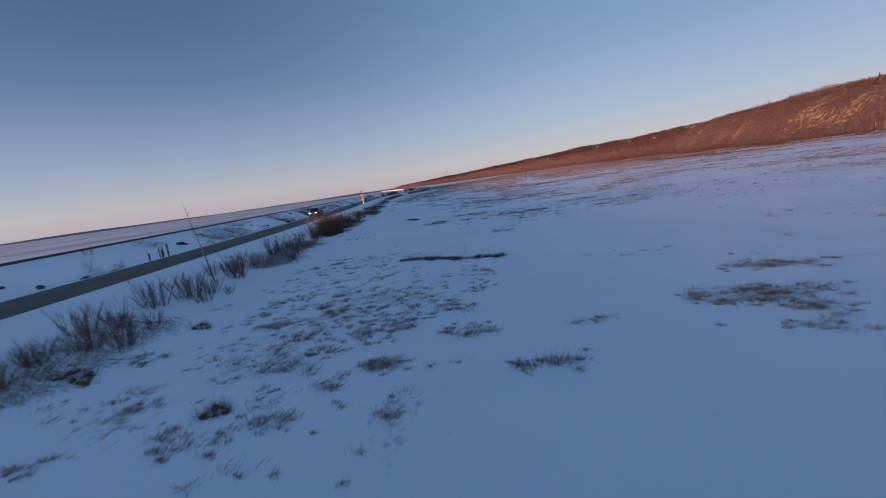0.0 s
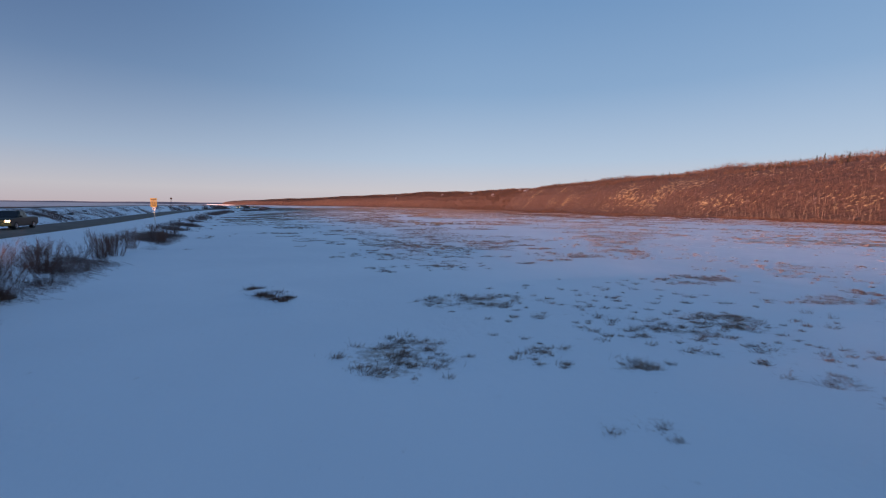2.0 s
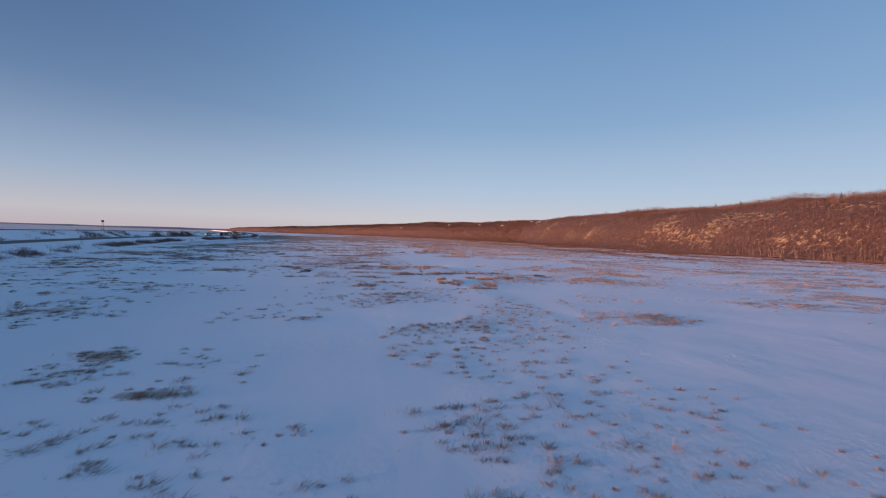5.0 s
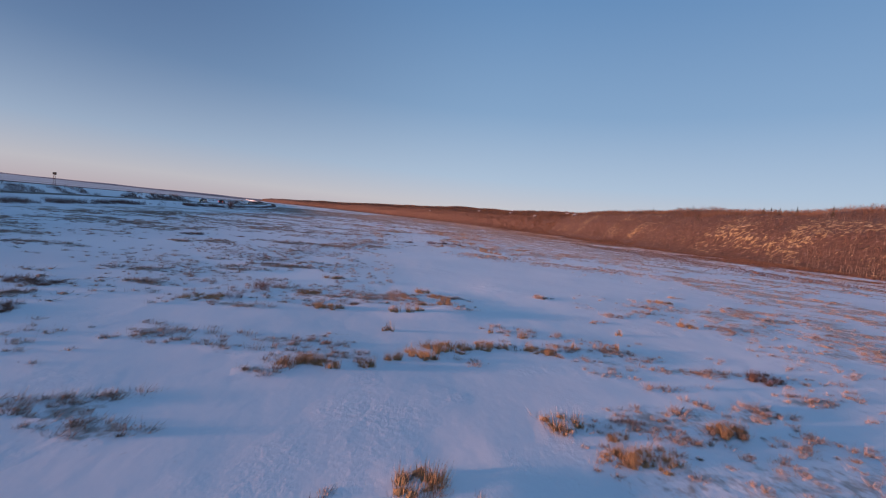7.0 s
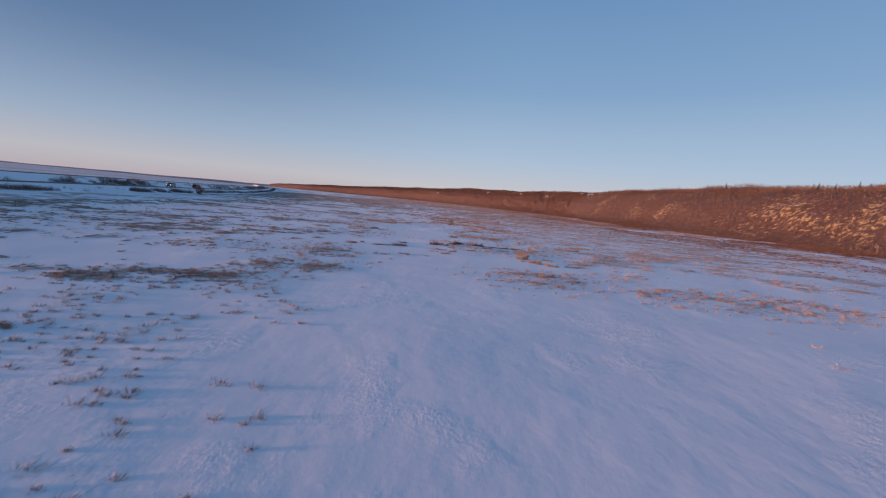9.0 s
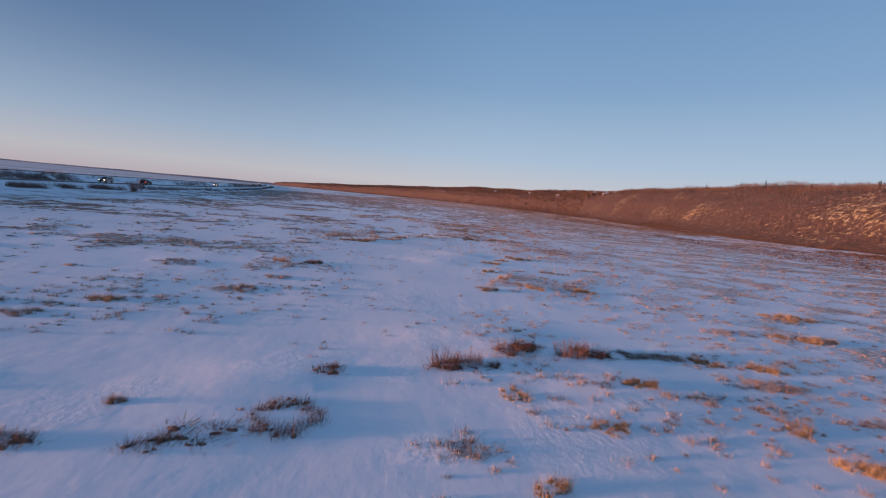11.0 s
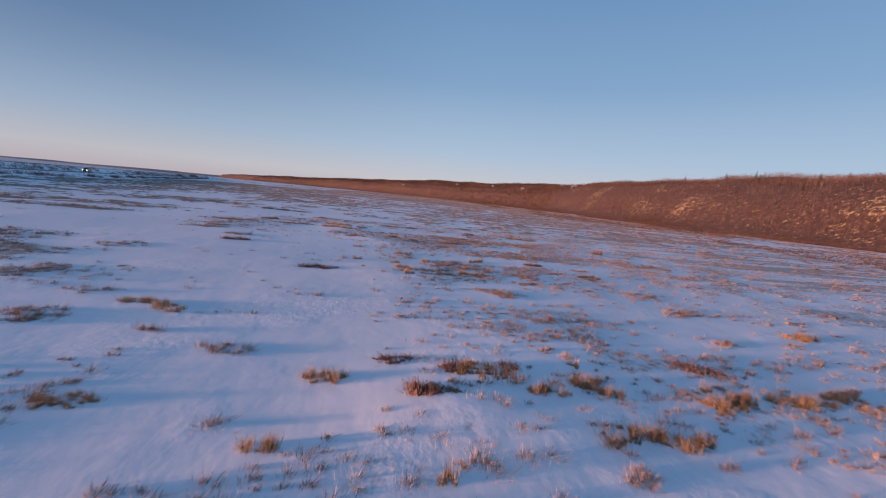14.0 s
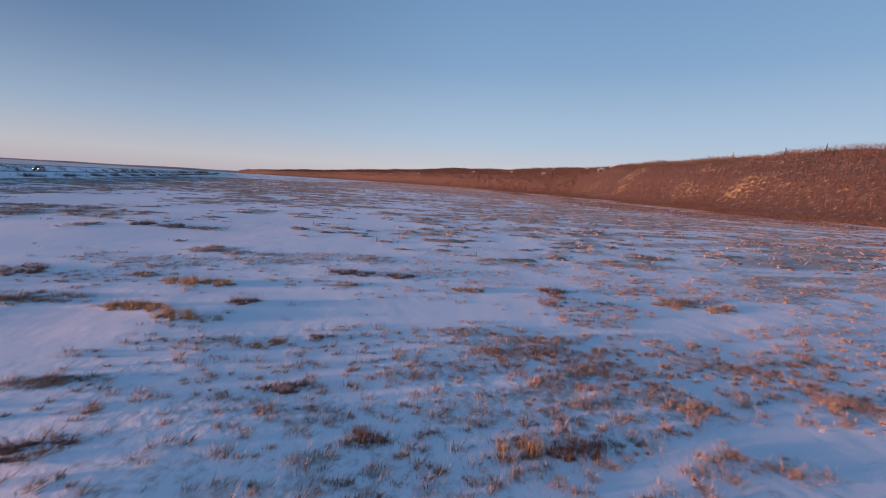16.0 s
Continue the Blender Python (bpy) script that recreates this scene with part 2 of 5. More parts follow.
# stands of sedge, from the road's bend northwards: x, y, half width, half length, thickness
STANDS = []
STANDS += [(-10.7, 5.5, 0.7, 0.4, 0.9), (-8.1, 6.6, 0.6, 0.4, 0.6), (-6.5, 7.0, 0.7, 0.6, 0.6), (-4.3, 7.7, 0.8, 0.4, 0.6), (-12.4, 8.1, 1.3, 0.6, 0.3), (-3.4, 8.1, 0.8, 0.4, 0.5), (-10.9, 8.1, 0.9, 0.3, 0.6), (-5.3, 9.1, 0.5, 0.4, 0.8), (-0.0, 9.8, 0.8, 0.4, 1.0), (0.9, 10.1, 0.3, 0.3, 1.0), (-4.2, 10.2, 0.8, 0.5, 1.0), (-14.0, 11.1, 1.0, 0.4, 0.8), (-8.8, 11.2, 2.4, 1.3, 0.3), (7.0, 11.5, 1.0, 0.3, 0.7), (-2.3, 12.3, 1.1, 0.5, 0.6), (1.5, 12.5, 0.6, 0.2, 0.9), (7.2, 12.6, 1.0, 0.3, 0.9), (-7.9, 12.7, 1.3, 0.9, 0.5), (-5.5, 13.2, 1.2, 0.9, 0.6)]
STANDS += [(6.7, 13.9, 2.2, 0.8, 0.6), (-10.5, 13.9, 0.6, 0.3, 0.9), (-3.7, 14.8, 1.3, 0.8, 0.5), (-8.5, 15.2, 0.4, 0.5, 0.8), (-11.9, 15.8, 0.8, 0.6, 0.7), (8.7, 17.2, 1.9, 0.6, 0.7), (-11.9, 17.6, 3.5, 1.9, 0.3), (-13.7, 24.8, 0.3, 0.3, 0.8), (-15.5, 25.5, 0.9, 0.3, 0.5), (-14.1, 26.8, 0.5, 0.4, 0.8), (-14.5, 28.5, 0.6, 0.2, 0.8), (-16.2, 28.9, 0.7, 0.2, 0.7), (-2.8, 35.1, 1.0, 0.6, 0.5), (-19.2, 41.0, 1.5, 0.5, 0.5), (-7.3, 44.3, 1.2, 0.3, 0.5), (9.1, 46.0, 1.5, 0.7, 0.9), (-5.4, 47.1, 0.7, 0.3, 0.8), (7.7, 48.1, 1.1, 0.5, 0.8), (-7.7, 48.2, 0.8, 0.7, 0.5)]
STANDS += [(-11.7, 48.4, 1.7, 1.5, 0.5), (2.0, 49.5, 2.1, 0.6, 0.5), (-2.8, 49.8, 1.9, 1.2, 0.6), (0.4, 51.0, 1.6, 1.0, 0.8), (8.1, 52.8, 2.6, 0.8, 0.5), (12.0, 54.2, 0.9, 0.5, 0.9), (-8.0, 54.5, 2.2, 1.3, 0.5), (6.7, 58.5, 2.9, 1.3, 0.7), (-11.3, 62.6, 0.3, 0.2, 0.9), (-11.7, 63.2, 0.3, 0.3, 1.0), (-12.3, 64.3, 0.5, 0.2, 0.7), (-7.2, 64.9, 1.0, 0.5, 0.5), (-8.5, 65.3, 0.6, 0.2, 0.8), (-1.1, 66.5, 0.6, 0.2, 1.0), (1.8, 67.9, 1.5, 0.5, 0.6), (5.2, 69.7, 1.5, 0.5, 0.9), (-6.9, 70.4, 1.2, 0.4, 0.6), (-15.1, 70.6, 0.5, 0.2, 0.8), (-1.9, 70.7, 1.2, 0.4, 0.8)]
STANDS += [(-11.3, 71.3, 0.4, 0.3, 1.0), (5.2, 71.5, 3.2, 1.6, 0.5), (12.6, 73.7, 1.1, 0.4, 0.9), (-12.1, 74.9, 0.8, 0.3, 0.7), (11.7, 75.2, 1.3, 0.6, 0.9), (4.3, 76.7, 1.3, 0.6, 0.8), (-8.9, 76.8, 1.7, 0.7, 0.5), (0.1, 78.8, 1.1, 0.5, 0.8), (-4.9, 79.0, 0.8, 0.2, 0.6), (13.5, 79.3, 1.0, 0.5, 1.0), (-3.6, 79.4, 1.2, 0.4, 0.5), (-5.1, 79.9, 1.1, 0.3, 0.6), (4.0, 80.1, 1.0, 0.6, 0.7), (-12.9, 80.5, 0.7, 0.4, 0.6), (-8.3, 80.5, 0.4, 0.1, 0.8), (-5.5, 80.7, 0.9, 0.3, 0.6), (-12.0, 80.9, 0.5, 0.2, 0.6), (-7.5, 81.0, 0.5, 0.1, 0.9), (-5.9, 81.3, 0.7, 0.5, 0.9)]
STANDS += [(-9.0, 81.4, 0.8, 0.2, 0.5), (-11.6, 81.5, 0.6, 0.3, 0.8), (-15.3, 81.7, 0.7, 0.4, 0.5), (-9.4, 82.0, 0.4, 0.1, 0.9), (-13.0, 82.2, 0.5, 0.2, 0.7), (-0.6, 82.3, 1.2, 0.4, 0.6), (2.2, 82.7, 0.9, 0.3, 1.0), (-17.1, 82.8, 0.6, 0.3, 0.6), (-9.4, 83.9, 0.9, 0.3, 0.5), (-4.5, 84.0, 0.5, 0.2, 1.0), (-16.5, 84.4, 0.5, 0.2, 0.9), (3.9, 84.6, 1.1, 0.3, 1.0), (2.5, 85.2, 1.6, 0.5, 1.0), (-12.9, 85.5, 1.1, 0.3, 0.8), (-20.1, 85.7, 1.0, 0.3, 0.7), (-19.0, 85.9, 1.0, 0.3, 0.7), (-11.0, 86.1, 1.1, 0.4, 0.8), (-4.9, 86.9, 0.6, 0.3, 0.8), (9.1, 87.7, 2.1, 0.6, 1.0)]
STANDS += [(-12.3, 88.1, 0.6, 0.3, 0.8), (-14.9, 88.5, 0.9, 0.6, 0.7), (-19.8, 88.6, 1.4, 0.4, 0.6), (-8.3, 90.2, 1.0, 0.6, 0.7), (-5.1, 91.7, 0.8, 0.7, 1.0), (-23.2, 92.9, 1.3, 0.6, 0.7), (-10.5, 93.5, 1.3, 0.5, 0.8), (7.8, 94.4, 2.4, 0.7, 0.6), (-18.3, 96.5, 1.0, 0.4, 0.7), (-27.8, 98.6, 0.8, 0.5, 0.8), (-25.1, 98.6, 2.0, 1.1, 0.6), (-15.0, 102.6, 1.2, 0.5, 1.0), (-18.1, 105.3, 1.1, 1.7, 0.9), (6.9, 113.3, 3.6, 2.1, 0.6), (-26.0, 115.0, 3.6, 3.7, 0.6), (-9.1, 125.4, 1.2, 0.4, 0.5), (-1.4, 125.9, 0.5, 0.3, 0.8), (0.2, 126.3, 0.9, 0.4, 0.7), (-10.1, 127.2, 1.0, 0.5, 0.6)]
STANDS += [(0.1, 127.3, 0.6, 0.4, 0.7), (-9.7, 128.3, 0.9, 0.5, 0.7), (0.7, 128.7, 0.7, 0.4, 0.7), (-12.6, 129.0, 1.3, 0.6, 0.5), (2.2, 130.0, 0.5, 0.7, 0.8), (-7.2, 130.7, 1.2, 0.5, 0.6), (-8.3, 131.0, 0.5, 0.5, 0.8), (-0.6, 131.5, 0.6, 0.6, 0.9), (12.7, 132.8, 0.6, 0.3, 1.0), (-11.5, 133.4, 0.6, 0.6, 0.8), (-8.8, 134.3, 1.1, 0.3, 0.6), (-16.5, 134.6, 1.5, 0.4, 0.8), (-10.0, 135.1, 0.9, 0.5, 0.8), (5.0, 135.2, 0.5, 0.1, 1.0), (17.3, 135.3, 1.9, 0.8, 0.7), (3.7, 135.7, 1.0, 0.6, 0.6), (15.5, 135.7, 1.3, 1.0, 0.9), (-9.2, 135.8, 0.9, 0.3, 0.7), (8.7, 137.2, 0.9, 0.3, 1.0)]
STANDS += [(16.3, 137.8, 1.2, 0.6, 0.9), (-6.7, 138.1, 0.7, 0.3, 0.8), (11.9, 138.6, 1.1, 0.3, 1.0), (6.2, 138.8, 0.7, 0.2, 1.0), (-8.3, 139.8, 0.9, 0.3, 0.9), (-11.1, 140.6, 1.2, 0.9, 0.6), (9.9, 140.9, 1.1, 0.3, 1.0), (-7.4, 141.0, 1.8, 0.5, 0.6), (4.6, 142.7, 0.6, 0.3, 1.0), (6.6, 142.8, 0.8, 0.3, 1.0), (27.1, 142.8, 2.7, 1.3, 0.8), (-19.0, 144.3, 0.6, 0.7, 0.9), (3.2, 144.8, 1.7, 0.7, 0.5), (-10.0, 145.4, 1.3, 0.4, 1.0), (26.3, 145.5, 2.8, 2.1, 0.9), (0.7, 148.0, 0.6, 0.4, 1.0), (9.0, 148.4, 0.6, 0.3, 0.9), (-16.1, 148.7, 1.1, 0.5, 0.9), (-4.5, 149.1, 0.6, 0.2, 1.0)]
STANDS += [(-6.0, 149.2, 0.7, 0.3, 1.0), (-3.5, 149.2, 0.6, 0.2, 0.9), (-7.1, 149.3, 0.6, 0.3, 1.0), (17.5, 149.5, 0.9, 0.5, 1.0), (25.0, 149.9, 2.4, 1.4, 0.8), (-10.3, 150.4, 0.9, 0.3, 0.9), (11.1, 150.6, 1.0, 0.3, 1.0), (-3.7, 150.9, 0.5, 0.3, 0.7), (-3.1, 151.3, 0.6, 0.4, 1.0), (-2.0, 151.4, 0.6, 0.3, 0.7), (0.6, 151.7, 0.6, 0.4, 1.0), (-19.2, 152.5, 1.7, 0.5, 0.9), (-15.9, 152.7, 0.6, 0.5, 0.9), (14.2, 152.7, 0.8, 0.3, 0.9), (15.9, 154.7, 1.4, 0.4, 1.0), (7.5, 154.8, 0.5, 0.7, 0.8), (25.8, 155.1, 2.6, 2.0, 0.8), (-14.8, 155.5, 1.0, 0.3, 1.0), (-7.0, 155.8, 1.1, 0.3, 0.7)]
STANDS += [(-15.1, 156.6, 0.7, 0.2, 1.0), (-34.3, 156.7, 4.8, 1.4, 0.9), (-12.6, 159.3, 2.3, 0.7, 1.0), (-30.2, 159.7, 2.7, 0.8, 1.0), (-17.4, 160.1, 1.4, 0.4, 0.9), (22.6, 161.9, 1.1, 0.3, 0.9), (-13.6, 162.0, 2.0, 0.6, 0.7), (-25.9, 170.1, 1.3, 0.5, 0.9), (-14.4, 170.5, 0.7, 0.5, 1.0), (-23.6, 172.0, 3.2, 2.8, 0.6), (-18.2, 178.8, 3.4, 1.4, 0.8), (-13.8, 180.8, 4.6, 1.5, 0.8), (25.9, 184.9, 10.7, 4.0, 0.5), (-9.4, 186.2, 3.8, 2.1, 0.9), (10.4, 189.0, 4.1, 3.2, 0.6), (-6.5, 192.3, 0.8, 0.2, 0.8), (-8.9, 195.1, 1.3, 0.6, 0.6), (-7.3, 195.6, 1.2, 0.5, 0.7), (-3.8, 195.7, 0.7, 0.3, 0.7)]
STANDS += [(-1.5, 197.1, 1.0, 0.3, 0.6), (16.5, 197.2, 1.2, 0.5, 0.9), (17.7, 199.8, 1.3, 0.4, 1.0), (-9.7, 200.0, 0.4, 0.5, 0.9), (2.0, 201.0, 0.7, 0.4, 0.7), (14.6, 201.2, 0.6, 0.4, 1.0), (17.8, 201.8, 1.7, 0.5, 1.0), (-13.6, 202.1, 0.6, 0.3, 0.9), (20.9, 202.9, 1.5, 0.5, 0.9), (2.6, 203.2, 0.9, 0.5, 0.6), (8.0, 204.2, 0.7, 0.2, 0.9), (-11.5, 204.7, 0.5, 0.4, 1.0), (21.0, 205.6, 1.2, 0.4, 0.9), (15.1, 205.7, 0.8, 0.2, 0.9), (12.8, 205.8, 1.0, 0.3, 0.9), (11.0, 206.6, 0.8, 0.2, 0.9), (-17.0, 207.0, 0.8, 0.3, 1.0), (7.1, 207.4, 0.6, 0.2, 0.9), (-15.5, 207.8, 1.6, 0.5, 0.9)]
STANDS += [(14.4, 208.1, 1.0, 0.4, 1.0), (30.4, 209.0, 2.1, 1.0, 1.0), (-18.6, 210.4, 1.1, 0.3, 1.0), (-14.1, 210.4, 0.9, 0.3, 1.0), (11.7, 210.4, 1.0, 0.3, 1.0), (-22.7, 212.5, 2.0, 0.6, 0.8), (-10.8, 214.0, 1.6, 0.5, 0.6), (35.1, 214.3, 3.8, 1.7, 0.9), (17.5, 214.8, 0.9, 0.5, 1.0), (19.7, 215.0, 1.2, 0.4, 1.0), (-8.8, 216.4, 0.9, 0.7, 1.0), (-8.0, 220.3, 0.8, 0.4, 1.0), (-31.1, 221.2, 1.3, 1.1, 1.0), (5.5, 221.7, 0.4, 0.2, 0.9), (-15.1, 222.1, 1.4, 0.8, 1.0), (-29.5, 222.5, 2.0, 0.8, 1.0), (6.4, 222.9, 0.5, 0.3, 0.7), (6.4, 223.7, 0.5, 0.3, 0.8), (-8.0, 223.9, 0.7, 0.2, 1.0)]
STANDS += [(8.0, 224.1, 1.1, 1.3, 0.5), (12.9, 224.7, 0.7, 0.2, 0.8), (-7.9, 225.0, 0.5, 0.2, 1.0), (8.7, 226.7, 1.3, 1.4, 0.3), (9.9, 229.9, 0.7, 0.2, 0.9), (13.7, 230.2, 0.9, 0.3, 0.9), (19.5, 232.0, 1.8, 0.5, 0.8), (-16.2, 233.2, 1.8, 0.5, 1.0), (17.8, 233.8, 1.5, 0.4, 1.0), (-9.5, 235.7, 0.7, 0.3, 0.9), (-11.3, 237.6, 1.5, 0.6, 0.8), (-16.6, 238.2, 1.7, 0.5, 0.9), (11.2, 240.1, 0.6, 0.2, 1.0), (-12.3, 240.4, 0.8, 0.5, 0.9), (16.6, 241.7, 1.4, 0.4, 1.0), (-5.3, 243.4, 0.4, 0.3, 1.0), (-6.4, 244.5, 1.3, 0.9, 0.5), (-9.9, 245.6, 0.8, 0.4, 0.9), (12.3, 246.0, 1.7, 0.5, 1.0)]
STANDS += [(-3.8, 246.4, 0.5, 0.2, 1.0), (19.5, 247.2, 1.3, 0.4, 0.9), (-9.4, 247.3, 1.4, 0.9, 0.8), (-1.8, 248.1, 0.4, 0.3, 1.0), (16.1, 248.5, 0.9, 0.4, 0.9), (19.9, 249.2, 1.4, 0.4, 0.9), (8.7, 249.6, 0.8, 0.3, 0.8), (-11.6, 249.7, 2.5, 1.0, 0.6), (-16.2, 250.3, 1.7, 0.9, 1.0), (19.7, 250.8, 1.5, 0.5, 1.0), (-5.5, 253.3, 1.3, 0.5, 0.8), (15.4, 254.1, 1.1, 0.5, 1.0), (7.8, 255.4, 0.3, 0.1, 0.9), (5.0, 255.8, 0.4, 0.1, 0.8), (6.1, 255.9, 0.4, 0.1, 0.9), (-3.9, 258.2, 0.7, 0.3, 0.8), (-13.7, 258.9, 0.7, 0.5, 1.0), (-4.0, 259.1, 0.7, 0.2, 1.0), (-10.2, 259.2, 0.8, 0.5, 1.0)]
STANDS += [(-1.1, 260.8, 0.9, 0.4, 0.6), (-3.6, 262.3, 0.4, 0.2, 1.0), (16.6, 262.7, 0.8, 0.3, 0.8), (-7.4, 262.9, 0.9, 0.7, 0.9), (8.4, 262.9, 1.0, 0.5, 0.5), (-22.5, 263.2, 3.3, 1.0, 1.0), (10.8, 264.8, 2.9, 2.3, 0.5), (-8.0, 266.1, 1.1, 0.3, 0.7), (18.2, 267.3, 1.0, 0.6, 0.9), (-11.5, 268.9, 0.8, 1.1, 1.0), (9.8, 269.2, 1.0, 0.8, 0.9), (6.4, 269.8, 0.3, 0.4, 1.0), (8.7, 269.9, 0.6, 0.4, 0.9), (18.2, 270.7, 0.9, 0.4, 1.0), (3.2, 272.7, 0.2, 0.1, 1.0), (12.4, 273.6, 0.6, 0.2, 0.7), (2.4, 273.8, 0.3, 0.1, 1.0), (6.2, 274.4, 0.8, 0.5, 0.5), (12.2, 275.2, 1.7, 0.7, 0.5)]
STANDS += [(10.5, 275.9, 0.4, 0.1, 1.0), (-23.9, 276.2, 1.4, 1.7, 0.9), (15.0, 276.4, 0.6, 0.2, 0.9), (8.7, 276.4, 0.4, 0.3, 0.9), (-12.4, 276.8, 1.2, 0.8, 1.0), (12.8, 277.1, 1.5, 0.8, 0.3), (0.8, 277.2, 0.6, 0.2, 1.0), (25.4, 277.6, 4.0, 2.0, 0.7), (9.0, 278.0, 1.1, 0.6, 0.3), (-20.4, 278.1, 3.2, 1.9, 1.0), (18.4, 278.2, 0.8, 0.2, 1.0), (8.2, 278.6, 0.5, 0.2, 1.0), (18.9, 282.0, 1.8, 0.6, 0.8), (26.8, 282.4, 2.3, 0.7, 1.0), (11.0, 283.1, 1.0, 0.4, 1.0), (1.4, 283.3, 0.5, 0.3, 1.0), (15.4, 283.7, 1.7, 1.0, 0.7), (26.6, 283.8, 2.3, 0.7, 0.9), (23.1, 284.9, 3.6, 1.1, 0.7)]
STANDS += [(-8.9, 286.0, 1.1, 0.5, 1.0), (8.8, 287.5, 0.6, 0.6, 1.0), (14.8, 289.6, 0.6, 0.2, 0.8), (13.8, 290.0, 0.9, 0.3, 0.8), (-13.2, 290.3, 2.1, 0.7, 0.7), (6.0, 290.5, 1.0, 0.4, 0.5), (7.4, 290.5, 0.3, 0.1, 1.0), (14.4, 292.0, 0.9, 0.3, 0.8), (19.6, 292.2, 0.9, 0.3, 1.0), (-0.0, 292.2, 0.7, 0.2, 1.0), (11.7, 292.4, 0.4, 0.2, 0.9), (15.9, 292.4, 2.8, 1.0, 0.5), (-12.8, 292.4, 0.9, 0.5, 1.0), (13.9, 293.0, 0.6, 0.2, 0.9), (19.2, 293.0, 0.9, 0.3, 0.8), (-1.1, 293.4, 1.1, 0.3, 1.0), (6.9, 293.9, 0.6, 0.2, 0.8), (12.0, 294.2, 2.7, 1.8, 0.5), (18.3, 294.4, 0.9, 0.3, 0.8)]
STANDS += [(20.2, 294.8, 1.0, 0.3, 0.7), (11.0, 295.3, 1.5, 0.7, 0.7), (37.2, 295.3, 3.6, 1.5, 0.8), (1.3, 296.1, 0.8, 0.2, 0.8), (-13.7, 299.3, 3.1, 0.9, 1.0), (-4.2, 299.5, 1.1, 0.3, 1.0), (-31.2, 299.6, 5.8, 2.0, 1.0), (-7.4, 300.2, 2.0, 0.7, 1.0), (4.5, 303.6, 0.6, 0.3, 1.0), (1.3, 304.3, 0.8, 0.2, 1.0), (-5.6, 304.5, 0.7, 0.4, 1.0), (-3.4, 311.1, 0.8, 0.6, 0.8), (24.6, 311.4, 1.8, 0.9, 0.9), (-5.3, 312.3, 1.2, 0.9, 1.0), (-19.8, 321.2, 1.1, 1.6, 1.0), (-10.9, 322.3, 2.9, 1.0, 1.0), (-35.5, 335.8, 5.5, 2.0, 1.0)]
# rough broken snow round the clumps: x, y, radius
BROKEN = [(-3.5, 205.8, 2.6), (3.5, 210.6, 3.0), (-5, 202.2, 2.0), (8, 208.2, 3.0), (-1.2, 132.5, 2.2), (-0.5, 149.4, 2.6), (-4.5, 149, 2.4), (-4.5, 23.0, 3.5), (3, 233, 3.0), (-17, 56.5, 1.8), (0, 298, 3.0), (-9, 75, 5), (7, 136, 3), (-0.6, 147.5, 2.4), (5.3, 257.6, 3.0), (5.0, 238.5, 2.6), (3.6, 273, 2.5), (2.5, 290, 2.5)]


def in_pond(x, y):
    k = np.zeros_like(x)
    for px, py, a, b in PONDS:
        k = np.maximum(k, 1 - ((x - px) / a) ** 2 - ((y - py) / b) ** 2)
    return np.clip(k * 3 + (fractal(x, y, 6, 91) - 0.5) * 1.6, 0, 1) * (k > -0.4)


# where single small tufts are strewn between the stands: x, y, half width, half length, tufts to the square metre
STREWN = [(-5, 14, 9, 9, 3.7), (-12, 24, 5, 9, 1.5), (-1, 48, 9, 12, 1.7), (-8, 78, 12, 15, 3.7), (2, 84, 9, 14, 3.1), (-9, 100, 12, 9, 3.1), (-8, 136, 8, 7, 5.1), (7, 137, 9, 8, 4.4), (-4, 149, 8, 4, 5.4), (-14, 160, 11, 16, 3.4),
          (-9, 194, 7, 8, 3.7), (9, 209, 10, 8, 3.1), (-11, 222, 8, 14, 3.7), (13, 225, 8, 10, 4.4), (-9, 249, 8, 8, 4.4), (18, 248, 9, 12, 4.1), (0, 257, 8, 5, 2.7), (13, 264, 10, 10, 5.4), (16, 282, 14, 13, 5.8), (7, 275, 4, 7, 5.1)]
STREWN += [(4, 17, 6, 6, 2.0), (-7, 112, 11, 8, 3.5), (5, 119, 8, 8, 2.5), (-8, 123, 7, 6, 3.5), (-11, 178, 8, 10, 3.0), (9, 188, 8, 6, 1.6), (10, 294, 14, 10, 5.8), (-6, 299, 8, 6, 3.7), (20, 300, 12, 10, 5.1)]
STREWN += [(-5, 256.5, 5, 3.5, 7), (1, 255.5, 4, 2.5, 6), (-7, 141.5, 4, 3, 6), (-4.5, 138, 4, 3, 4)]
OPEN_Y, OPEN_X = [0, 20, 40, 60, 120, 200, 300, 420], [-2, -8.5, -12.4, -13, -3, 0.8, 8, 10]


def patches(x, y, ragged):
    """The stands of the plan, with ragged edges."""
    k = np.zeros_like(x)
    for sx, sy, a, b, s in STANDS:
        i = np.nonzero((np.abs(y - sy) < 1.5 * b + 0.3) & (np.abs(x - sx) < 1.5 * a + 0.3))[0]
        if len(i):
            r = np.sqrt(((x[i] - sx) / a) ** 2 + ((y[i] - sy) / b) ** 2)
            k[i] = np.maximum(k[i], s * np.clip(1.9 - 1.6 * r + (ragged[i] - 0.5) * 1.8, 0, 1))
    return k


